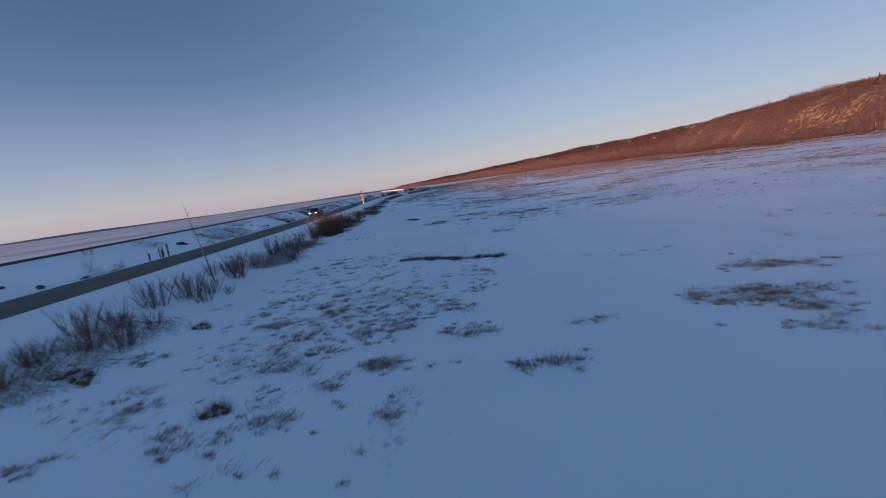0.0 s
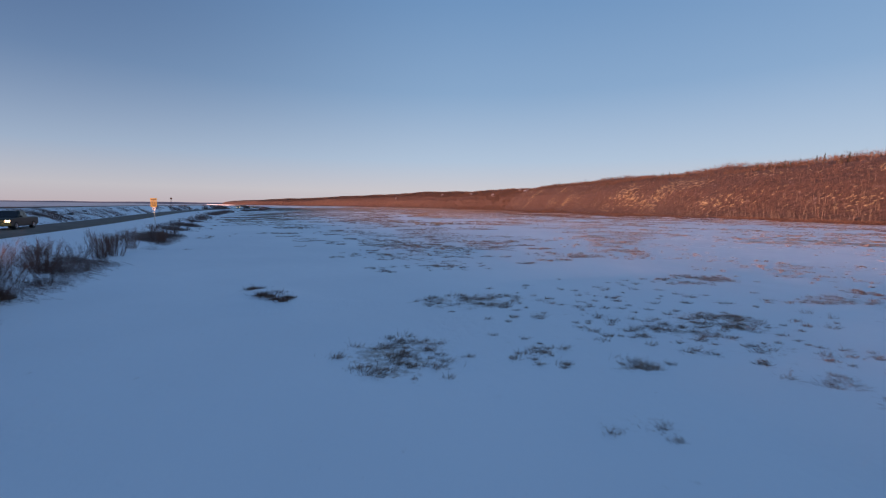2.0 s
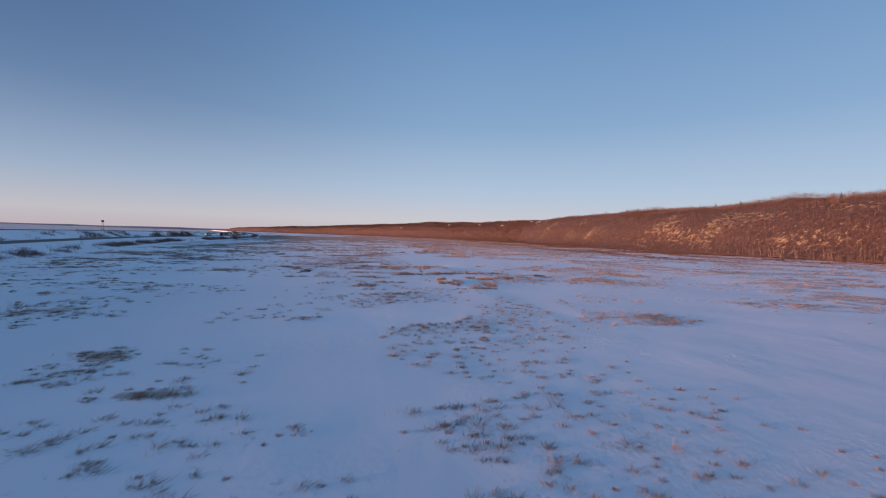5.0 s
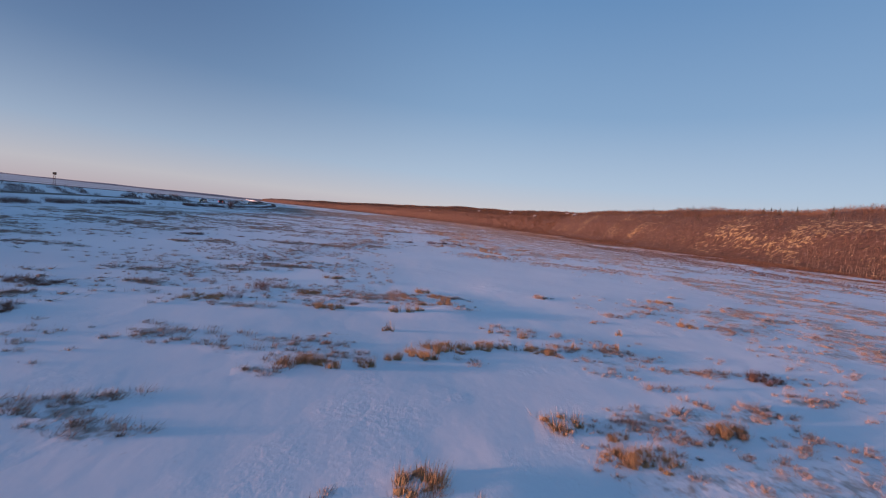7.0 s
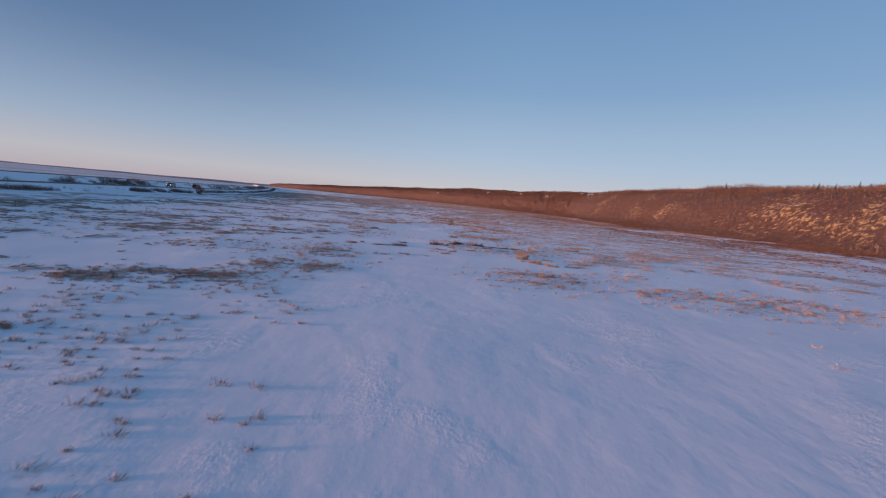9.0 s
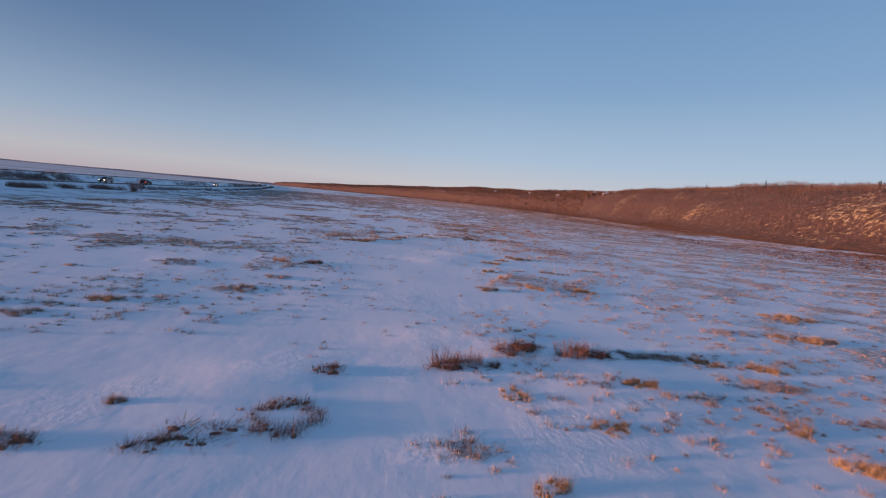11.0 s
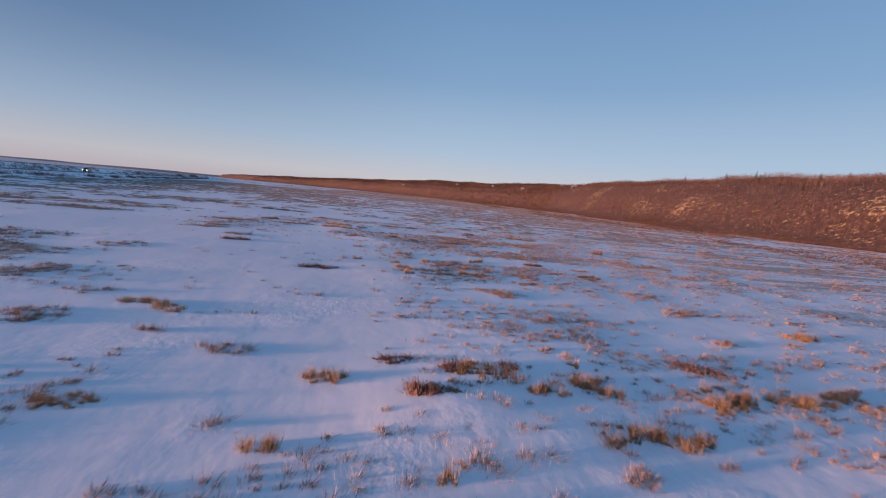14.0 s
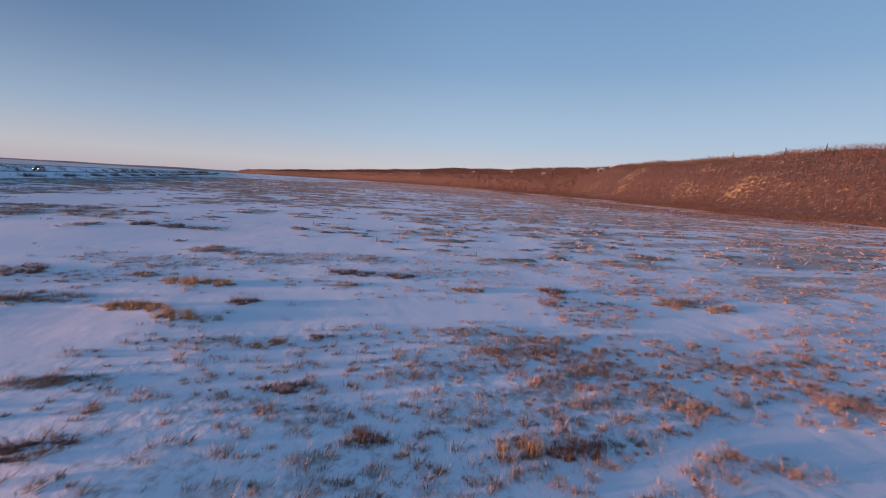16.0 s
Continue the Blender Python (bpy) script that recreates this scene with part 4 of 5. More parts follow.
def willow(name, label, mat, height, spread, stems, seed, group, twigs=7):
    rnd = random.Random(seed)
    root = thing(name, label, "shrub", group)
    main, fine = Shape(), Shape()
    for _ in range(stems):
        a, r = rnd.uniform(0, 6.283), spread * 0.22 * rnd.random() ** 0.5
        p = Vector((math.cos(a) * r, math.sin(a) * r, -0.05))
        tilt = rnd.uniform(0.05, 0.6)
        way = Vector((math.cos(a) * tilt, math.sin(a) * tilt, 1)).normalized()
        length, rad = height * rnd.uniform(0.55, 1.0), 0.0048 * height ** 0.5
        for k in range(3):
            way = (way + Vector((rnd.uniform(-0.14, 0.14), rnd.uniform(-0.14, 0.14), 0.05))).normalized()
            q = p + way * length / 3
            main.tube(p, q, rad * (1 - 0.28 * k), rad * (0.72 - 0.28 * k))
            for _ in range(twigs):
                s = p.lerp(q, rnd.random())
                w = (way + Vector((rnd.uniform(-0.8, 0.8), rnd.uniform(-0.8, 0.8), rnd.uniform(0.0, 0.7)))).normalized()
                e = s + w * height * rnd.uniform(0.10, 0.26)
                side = w.orthogonal().normalized() * 0.0024 * height ** 0.5
                fine.add([s - side, s + side, e], [(0, 1, 2)])
            p = q
    part("framework", main, mat, root)["kind"] = "stuff"
    part("twig_crown", fine, mat, root)["kind"] = "stuff"
    return root


def bank(y, s):
    return float(road_x(y)) + s


rnd = random.Random(21)
# thin grey willows on the lower bank
low = willow("willow_shrub", "bare grey-brown willow shrub on the snowy roadside bank", WILLOW_GREY, 1.6, 2.2, 26, 1, "willows on the road bank", 22)
spots = [(-17.8, 10.4, 0.7, 0), (-19.3, 13.2, 1.0, 40), (-19.7, 15.0, 0.9, 90), (-19.8, 17.2, 1.15, 10), (-19.2, 18.8, 1.1, 200), (-20.6, 20.5, 1.0, 77),
         (-20.1, 23.9, 1.15, 150), (-22.3, 26.5, 1.0, 20), (-21.7, 29.0, 1.1, 260), (-23.6, 33.4, 1.3, 310), (-23.2, 36.0, 1.0, 120), (-24.4, 38.8, 1.2, 33)]
copies(low, spots)
copies(copy_thing(low, pose(0, 0, 0)), [(bank(y, rnd.uniform(7.0, 11.5)), y, rnd.uniform(0.4, 0.8), rnd.uniform(0, 360)) for y in [rnd.uniform(6, 44) for _ in range(30)] + [rnd.uniform(58, 105) for _ in range(22)]])
copies(copy_thing(low, pose(0, 0, 0)), [(bank(y, s), y, z, a) for y, s, z, a in ((63, 10.2, 0.9, 5), (67, 9.6, 1.0, 99), (71, 10.4, 1.2, 200), (76, 9.0, 0.8, 20), (84, 10.6, 1.0, 300), (91, 9.5, 0.8, 44),
                                                                    (99, 10.0, 0.9, 70), (108, 9.0, 1.0, 130), (118, 10.2, 0.8, 15), (128, 9.4, 0.9, 220), (141, 9.8, 0.9, 80), (156, 9.0, 0.8, 9), (172, 10, 0.9, 60))])
# dense red-brown thicket
tall = willow("willow_shrub", "dense red-brown bare willow thicket at the bank's foot", WILLOW, 2.6, 2.2, 26, 2, "willows on the road bank", 30)
copies(tall, [(-24.2, 41.8, 0.7, 0), (-25.2, 44.4, 0.95, 50), (-26.2, 45.8, 1.1, 100), (-25.6, 47.6, 1.15, 10), (-24.9, 49.2, 0.95, 190), (-26.9, 49.6, 1.1, 240), (-26.6, 51.8, 1.0, 75),
              (-27.6, 53.6, 1.0, 20), (-26.8, 55.4, 1.05, 300), (-28.4, 57.2, 0.9, 130), (-28.8, 59.6, 0.75, 70), (-31.0, 69.4, 0.8, 10), (-33.5, 83.2, 0.65, 15), (-25.6, 46.6, 1.0, 33), (-26.4, 48.6, 1.05, 160), (-25.9, 50.4, 0.95, 280), (-27.3, 51.2, 1.05, 120), (-27.1, 54.6, 0.95, 200), (-28.3, 55.4, 0.9, 60), (-29.4, 62.2, 0.8, 140), (-32.6, 76.4, 0.8, 220), (-31.4, 71.0, 0.6, 90)])
# a broad red clump where the road bends
copies(copy_thing(tall, pose(0, 0, 0)), [(-81.5, 316, 1.2, 40), (-83.5, 319.5, 1.3, 140), (-85.0, 323, 1.2, 250), (-86.5, 327, 1.1, 10), (-83.0, 313, 0.9, 90)])
# dark brush between road and railway, and along the far bank
dark = willow("willow_shrub", "low dark willow brush in the snowy ditch", WILLOW_GREY, 1.1, 1.8, 22, 3, "brush between road and railway", 8)
copies(dark, [(bank(y, rnd.uniform(-12.8, -7.4)), y, rnd.uniform(0.5, 1.1), rnd.uniform(0, 360)) for y in [rnd.uniform(4, 120) for _ in range(30)] + [rnd.uniform(120, 330) for _ in range(26)]])
dark2 = copy_thing(dark, pose(0, 0, 0))
copies(dark2, [(bank(y, rnd.uniform(6.5, 11.5)), y, rnd.uniform(0.35, 0.8), rnd.uniform(0, 360)) for y in [rnd.uniform(92, 250) for _ in range(34)] + [rnd.uniform(250, 420) for _ in range(16)]])
dark3 = copy_thing(dark, pose(0, 0, 0))
copies(dark3, [(bank(y, rnd.uniform(-26, -20)), y, rnd.uniform(0.6, 1.1), rnd.uniform(0, 360)) for y in [rnd.uniform(60, 420) for _ in range(30)]])


def boulder(seed):
    bm = bmesh.new()
    bmesh.ops.create_icosphere(bm, subdivisions=2, radius=0.5)
    for v in bm.verts:
        v.co *= 0.8 + 0.5 * noise.noise(v.co * 2.3 + Vector((seed, 0, 0)))
        v.co.z *= 0.6
    me = bpy.data.meshes.new("boulder")
    bm.to_mesh(me)
    bm.free()
    me.materials.append(STONE)
    return me


stones = [boulder(k * 3.7) for k in range(4)]
for k in range(70):
    y = rnd.uniform(2, 130) if k < 46 else rnd.uniform(130, 320)
    s = rnd.choice((rnd.uniform(-13.2, -9.4), rnd.uniform(-9.6, -6.4), rnd.uniform(-20.5, -18)))
    ob = tagged(new("boulder", stones[k % 4]), "dark half-buried boulder on the snowy railway bank", "rock", "boulders of the bank")
    x = bank(y, s)
    size = rnd.uniform(0.5, 1.3)
    ob.matrix_basis = pose(x, y, rest(x, y), 0, 0, rnd.uniform(0, 360)) @ Matrix.Diagonal((size * 1.4, size, size * 0.8, 1))


def sapling():
    root = thing("birch_sapling", "tall thin bare birch sapling on the road bank", "tree")
    r = random.Random(8)
    trunk, twigs = Shape(), Shape()
    p = Vector((0, 0, -0.1))
    for k in range(8):
        q = p + Vector((r.uniform(-0.2, -0.06), r.uniform(-0.06, 0.06), 0.68))
        trunk.tube(p, q, 0.045 - 0.005 * k, 0.04 - 0.005 * k, 6)
        for _ in range(7 if k > 1 else 1):
            s = p.lerp(q, r.random())
            a = r.uniform(0, 6.283)
            e = s + Vector((math.cos(a) * 0.35, math.sin(a) * 0.35, 0.55)) * r.uniform(0.5, 1.3) * (1.2 - k / 9)
            twigs.tube(s, e, 0.008, 0.003)
        p = q
    part("trunk", trunk, BARK, root)
    part("crown", twigs, WILLOW, root)["kind"] = "stuff"
    root.matrix_basis = place(-21.0, 22.8)


sapling()


# ---- clumps of sedge that stand alone: x, y, half width, half length ----
STRAW = []
STRAW += [(1.5, 126.5, 0.6, 0.2), (2.2, 128.3, 0.5, 0.3), (-1.2, 129.4, 0.3, 0.7), (-2.0, 130.8, 0.4, 1.2), (-2.0, 133.2, 0.4, 0.3), (17.6, 134.3, 0.8, 0.3), (3.2, 134.3, 0.5, 0.4), (2.4, 134.4, 0.3, 0.1), (2.9, 135.3, 0.2, 0.1), (1.8, 135.7, 0.4, 0.4), (6.4, 135.8, 0.5, 0.1), (-4.9, 138.7, 0.3, 0.2), (-5.8, 138.8, 0.3, 0.2), (-3.6, 139.0, 0.2, 0.2), (-2.8, 139.7, 0.2, 0.1), (-1.8, 140.4, 0.5, 0.2), (-0.6, 141.4, 0.7, 0.6), (3.1, 142.0, 0.6, 0.4), (0.9, 142.4, 0.3, 0.3), (-12.3, 146.2, 0.8, 0.7), (-6.3, 146.6, 0.7, 0.4), (-1.1, 148.2, 0.3, 0.1), (-0.3, 148.6, 0.3, 0.1), (0.3, 149.4, 0.2, 0.1)]
STRAW += [(15.1, 149.5, 0.5, 0.5), (-8.0, 149.5, 0.5, 0.1), (-2.4, 149.9, 0.2, 0.1), (0.1, 150.2, 0.2, 0.1), (-0.4, 151.5, 0.5, 0.7), (-1.3, 152.9, 0.4, 0.4), (-7.7, 155.4, 0.4, 0.2), (18.9, 158.2, 0.9, 0.3), (13.6, 196.5, 0.5, 0.3), (13.0, 197.4, 0.4, 0.2), (12.0, 198.4, 0.9, 0.4), (3.0, 199.8, 0.3, 0.3), (11.7, 200.8, 0.8, 0.5), (4.0, 202.0, 0.3, 0.2), (12.5, 203.2, 0.6, 0.2), (6.4, 204.5, 0.5, 0.2), (12.5, 205.0, 0.4, 0.2), (4.1, 206.2, 0.3, 0.4), (8.9, 207.2, 0.5, 0.3), (15.4, 209.8, 0.5, 0.3), (13.2, 210.0, 0.5, 0.3), (-13.0, 212.9, 0.5, 0.4), (22.3, 214.6, 1.4, 0.4), (26.0, 219.5, 1.6, 0.7)]
STRAW += [(5.9, 220.9, 0.4, 0.1), (9.4, 222.5, 0.4, 0.2), (13.0, 223.1, 1.0, 0.3), (7.7, 225.6, 0.3, 0.2), (-9.6, 225.6, 0.5, 0.1), (6.9, 228.3, 0.3, 0.3), (12.8, 230.6, 0.4, 0.3), (8.1, 233.8, 0.8, 0.6), (9.7, 236.2, 0.6, 0.2), (11.7, 237.8, 0.5, 0.2), (12.3, 238.5, 0.8, 0.2), (11.3, 238.7, 0.6, 0.2), (-7.5, 242.7, 0.8, 0.4), (-6.0, 242.7, 0.8, 0.4), (-5.0, 244.5, 0.7, 0.5), (-4.9, 246.2, 0.4, 0.5), (-2.8, 247.5, 0.7, 0.5), (-5.0, 248.9, 0.4, 0.4), (-1.6, 250.6, 0.6, 0.6), (1.0, 256.3, 0.2, 0.1), (9.2, 256.4, 0.3, 0.1), (9.9, 256.4, 0.1, 0.1), (8.2, 256.6, 0.4, 0.1), (16.6, 257.8, 0.4, 0.1)]
STRAW += [(-3.0, 257.9, 0.5, 0.2), (11.7, 258.1, 0.3, 0.4), (12.5, 258.1, 0.5, 0.2), (14.0, 258.2, 0.4, 0.1), (15.0, 258.2, 0.3, 0.1), (16.4, 258.5, 0.5, 0.1), (9.0, 258.6, 0.2, 0.1), (7.2, 258.6, 0.2, 0.1), (8.7, 259.1, 0.3, 0.2), (1.8, 259.3, 0.5, 0.1), (5.9, 259.8, 0.3, 0.2), (21.3, 264.0, 0.7, 0.3), (-4.1, 264.4, 0.4, 0.3), (-5.1, 264.9, 0.6, 0.2), (11.9, 272.1, 0.4, 0.1), (4.9, 272.8, 0.2, 0.1), (4.7, 273.4, 0.2, 0.1), (7.0, 273.4, 0.3, 0.1), (9.4, 274.1, 0.2, 0.1), (8.7, 274.1, 0.4, 0.1), (12.4, 274.2, 0.2, 0.1), (5.2, 274.2, 0.2, 0.2), (4.6, 274.7, 0.3, 0.3), (17.8, 275.2, 0.4, 0.1)]
STRAW += [(17.5, 275.8, 0.6, 0.2), (9.7, 276.3, 0.6, 0.2), (7.1, 276.8, 0.1, 0.1), (7.7, 276.8, 0.2, 0.1), (4.1, 276.8, 0.2, 0.2), (1.7, 277.2, 0.2, 0.1), (6.3, 278.0, 0.2, 0.4), (10.5, 279.5, 0.4, 0.1), (4.9, 280.9, 0.3, 0.2), (9.4, 290.6, 0.4, 0.1), (3.0, 295.9, 0.3, 0.2), (-0.3, 298.3, 1.1, 0.5), (-2.5, 299.2, 1.0, 0.4), (22.6, 300.8, 0.7, 0.5), (21.0, 301.6, 1.2, 0.7), (10.6, 303.2, 0.6, 0.3), (-2.1, 303.3, 1.5, 0.5)]
DARK = []
DARK += [(-7.9, 7.9, 0.3, 0.3), (-15.3, 9.9, 0.9, 0.3), (-14.5, 14.6, 0.5, 0.2), (-17.3, 140.4, 0.8, 1.8), (12.0, 140.7, 0.9, 0.5), (-20.1, 146.8, 1.3, 0.6), (-4.9, 147.4, 0.3, 0.1), (-28.9, 178.5, 1.1, 1.8), (-7.3, 202.6, 0.4, 0.2), (-6.5, 204.4, 0.2, 0.1), (3.9, 208.1, 0.2, 0.1), (10.0, 210.4, 0.5, 0.1), (-16.6, 211.4, 0.8, 0.3), (-7.0, 225.8, 0.8, 0.5), (4.6, 258.3, 0.3, 0.1), (4.0, 258.4, 0.3, 0.2), (5.1, 259.8, 0.3, 0.2), (6.8, 259.8, 0.3, 0.2), (13.0, 260.2, 0.5, 0.2), (3.5, 260.5, 0.4, 0.2), (-0.4, 273.2, 0.9, 0.3), (15.1, 279.6, 0.6, 0.3), (-7.9, 282.5, 0.9, 0.3), (10.8, 290.6, 0.6, 0.2)]
DARK += [(0.4, 290.7, 0.5, 0.2), (6.5, 291.2, 0.3, 0.1), (26.9, 291.6, 0.5, 1.4), (4.4, 293.2, 0.4, 0.1), (4.4, 296.5, 0.2, 0.1), (0.9, 299.9, 0.4, 0.4), (15.1, 302.2, 0.3, 0.2), (15.0, 303.4, 0.5, 0.6), (-11.0, 304.1, 1.2, 0.9), (7.1, 305.9, 0.6, 0.4), (4.6, 306.3, 1.1, 0.5), (-15.0, 323.3, 2.4, 1.0)]
# the dark row in the drifted hollow, the knot beyond it, and the tussocks round the snow mound
DARK += [(-24.9, 45.6, 0.9, 0.7), (-25.4, 47.2, 1.0, 0.8), (-25.2, 49.0, 0.9, 0.7), (-26.2, 50.6, 1.0, 0.8), (-26.9, 53.0, 0.9, 0.7), (-27.6, 56.0, 0.9, 0.7), (-8.3, 25.4, 0.4, 0.25), (-7.6, 25.2, 0.3, 0.2), (-6.7, 24.9, 0.5, 0.3), (-6.1, 24.6, 0.45, 0.3), (-5.5, 24.4, 0.5, 0.3), (-4.8, 24.1, 0.5, 0.3), (-3.5, 24.2, 0.45, 0.25), (-2.3, 24.1, 0.45, 0.22), (-17.9, 58.1, 0.4, 0.3),
         (-16.9, 56.6, 0.5, 0.4), (-16.2, 55.7, 0.45, 0.35), (-3.6, 203.4, 0.6, 0.5), (-4.5, 202.6, 0.42, 0.3), (-1.7, 207.0, 0.35, 0.3), (2.3, 208.0, 0.6, 0.35), (3.2, 208.2, 0.45, 0.3), (4.8, 209.6, 0.5, 0.35), (5.6, 209.8, 0.4, 0.3), (7.3, 209.6, 0.6, 0.35), (8.4, 209.9, 0.55, 0.35)]


def clump(label, mat, radius, height, tuft_count, per, seed, lean, ring=False):
    """Several tufts on a low ragged mat of dead leaves; each tuft fans out of one root."""
    rng = np.random.default_rng(seed)
    a = rng.uniform(0, 2 * np.pi, tuft_count)
    q = radius * (rng.uniform(0.5, 1.0, tuft_count) if ring else rng.uniform(0, 1, tuft_count) ** 0.55)
    root = np.column_stack([np.cos(a) * q, np.sin(a) * q])
    n = tuft_count * per
    b = rng.uniform(0, 2 * np.pi, n)
    out = np.column_stack([np.cos(b), np.sin(b)])
    base = np.repeat(root, per, 0) + out * (np.abs(rng.normal(0, 0.04 + 0.09 * lean, n)))[:, None]
    h = height * np.repeat(rng.uniform(0.35, 1.15, tuft_count), per) * rng.uniform(0.25, 1.1, n)
    tilt = np.abs(rng.normal(0, lean, n))
    tip = base + out * (h * np.sin(tilt))[:, None] + np.array([0.16, 0.06]) * h[:, None]
    v, _ = slivers(np.column_stack([base, np.full(n, -0.05)]), np.column_stack([tip, h * np.cos(tilt).clip(0.12, 1)]), rng.uniform(0.006, 0.016, n), rng)
    # ragged mat under each tuft
    k = 7
    ang = np.arange(k) * 2 * np.pi / k + rng.uniform(0, 6, tuft_count)[:, None]
    rad = rng.uniform(0.06, 0.17, (tuft_count, k))
    rim = np.stack([root[:, :1] + np.cos(ang) * rad, root[:, 1:] + np.sin(ang) * rad * 0.8, np.full((tuft_count, k), -0.03)], -1)
    mid = np.column_stack([root, rng.uniform(0.02, 0.07, tuft_count) * (0.6 + 1.2 * lean)])
    mat_v = np.stack([np.repeat(mid[:, None], k, 1), rim, np.roll(rim, -1, 1)], 2).reshape(-1, 3)
    ob = thing("sedge_clump", label, "sedge", "sedge clumps on the marsh")
    for name, verts, text in (("tussock", v, ""), ("leaf_mat", mat_v, "matted dead leaves")):
        piece = new(name, numpy_mesh(name, verts, np.arange(len(verts)).reshape(-1, 3), mat))
        piece.parent = ob
        tagged(piece, text, kind="stuff")
    return ob


def clumps(small, large, spots, seed, split):
    """Small or large clumps along each spot, as many as its width takes."""
    r = random.Random(seed)
    used = set()
    for x, y, a, b in spots:
        count = min(max(round(a / max(1.3 * b, 0.34)), 1), 4)
        for i in range(count):
            kind, radius = (small, 0.32) if a / count < split else (large, 0.75)
            ob = kind if kind not in used else copy_thing(kind, pose(0, 0, 0))
            used.add(kind)
            wide, deep = max(1.25 * a / count / radius, 0.55), min(max(1.2 * b, 0.7 * a / count, 0.16) / radius, 2.0)
            px, py = x + a * (2 * i + 1 - count) / count + r.uniform(-0.1, 0.1), y + r.uniform(-0.5, 0.5) * max(b, 0.2)
            ob.matrix_basis = pose(px, py, rest(px, py), 0, 0, r.uniform(-40, 40)) @ Matrix.Diagonal((wide * r.choice((-1, 1)) * r.uniform(0.8, 1.2), deep, r.uniform(0.65, 1.3), 1))


def reeds(spots, seed):
    """Stiff upright golden stalks, broken off at uneven heights."""
    r = random.Random(seed)
    first = clump("upright golden reed stubble standing out of the snow", STRAW_GOLD, 0.22, 0.52, 9, 16, 21, 0.16)
    for i, (x, y) in enumerate(spots):
        ob = copy_thing(first, pose(0, 0, 0)) if i else first
        ob.matrix_basis = pose(x, y, rest(x, y), 0, 0, r.uniform(0, 360)) @ Matrix.Diagonal((r.uniform(0.7, 1.25), r.uniform(0.6, 1.0), r.uniform(0.7, 1.1), 1))


clumps(clump("golden straw-coloured sedge tuft standing in snow", STRAW_GOLD, 0.32, 0.36, 9, 60, 4, 0.5), clump("broad golden straw-coloured sedge clump standing in snow", STRAW_GOLD, 0.75, 0.34, 34, 46, 5, 0.55), STRAW, 31, 0.5)
clumps(clump("dark brown sedge tuft sunk in a snow hollow", SEDGE_DARK, 0.32, 0.32, 9, 70, 3, 0.75), clump("broad dark brown sedge clump sunk in a snow hollow", SEDGE_DARK, 0.75, 0.36, 30, 60, 8, 0.75), DARK, 32, 0.7)
REEDS = [(5.4, 259.5), (5.9, 259.4), (6.3, 259.4), (6.6, 259.4), (7.0, 258.5), (7.3, 258.5), (7.7, 258.4), (8.5, 258.9), (8.7, 258.8), (8.9, 258.4), (8.9, 260.2), (9.2, 258.4), (8.4, 256.5), (8.8, 256.6), (9.1, 256.6), (9.5, 256.5), (9.9, 256.4), (12.1, 258.8), (11.7, 257.9), (11.6, 257.6), (12.5, 258.1), (12.8, 258.1), (4.3, 255.4)]
REEDS += [(-3.1, 146.7), (-2.8, 146.7), (-2.2, 146.8), (-1.7, 147.1), (-3.1, 143.4), (1.6, 144.4), (0.6, 141.8), (0.9, 141.7), (3.0, 143.9), (1.7, 142.1), (2.8, 142.1), (3.4, 141.7), (3.8, 141.8), (5.0, 142.8), (15.2, 150.1), (7.2, 143.4), (6.6, 143.3), (8.8, 146.0)]
reeds(REEDS, 33)
dark_ring = clump("dark brown ring of sedge round a snow mound", SEDGE_DARK, 0.95, 0.32, 75, 60, 9, 0.85, True)
dark_ring.matrix_basis = place(-2.2, 204.1, 20)
red_willow = willow("willow_shrub", "small reddish willow growing from a sedge clump", WILLOW, 0.75, 2.6, 120, 6, "small willows on the marsh", 7)
copies(red_willow, [(2.1, 208.0, 0.9, 0), (3.0, 208.3, 0.7, 100), (4.6, 209.6, 0.8, 40), (5.3, 209.9, 0.7, 200), (7.2, 209.6, 1.0, 90), (8.2, 209.9, 0.95, 10), (-10.6, 149.6, 0.7, 20), (-11.0, 147.0, 0.7, 66), (14.0, 301.0, 0.7, 50), (4.0, 258.4, 0.35, 30), (5.2, 259.9, 0.4, 160), (6.8, 259.9, 0.4, 220), (15.1, 279.6, 0.6, 20), (26.9, 291.0, 0.9, 70)])


# ---- road furniture ----
def sign():
    root = thing("road_sign", "stacked yellow warning signs on a steel post by the highway", "sign")
    s = Shape()
    s.tube((0, 0, -0.5), (0, 0, 3.75), 0.045, 0.045, 8)
    part("post", s, GALVANISED, root)
    for name, label, w, z0, z1, mat, bars in (("top_panel", "wide yellow panel", 0.5, 3.35, 3.75, PAINT_YELLOW, ((0.38, 3.55),)),
                                              ("main_panel", "square yellow warning panel", 0.5, 2.45, 3.30, PAINT_YELLOW, ((0.3, 3.05), (0.34, 2.87), (0.26, 2.69))),
                                              ("small_plaque", "small cream plaque", 0.24, 1.95, 2.40, PAINT_WHITE, ((0.15, 2.18),))):
        s = Shape()
        s.box(-w, w, -0.075, -0.05, z0, z1)
        up = part(name, s, mat, root, label, 0.008)
        s = Shape()
        for half, z in bars:
            s.box(-half, half, -0.081, -0.0755, z - 0.04, z + 0.04)
        part("lettering", s, RUBBER, up, "unreadable dark lettering")
    root.matrix_basis = place(bank(106, 6.3), 106, -10, 1.0, -0.33)


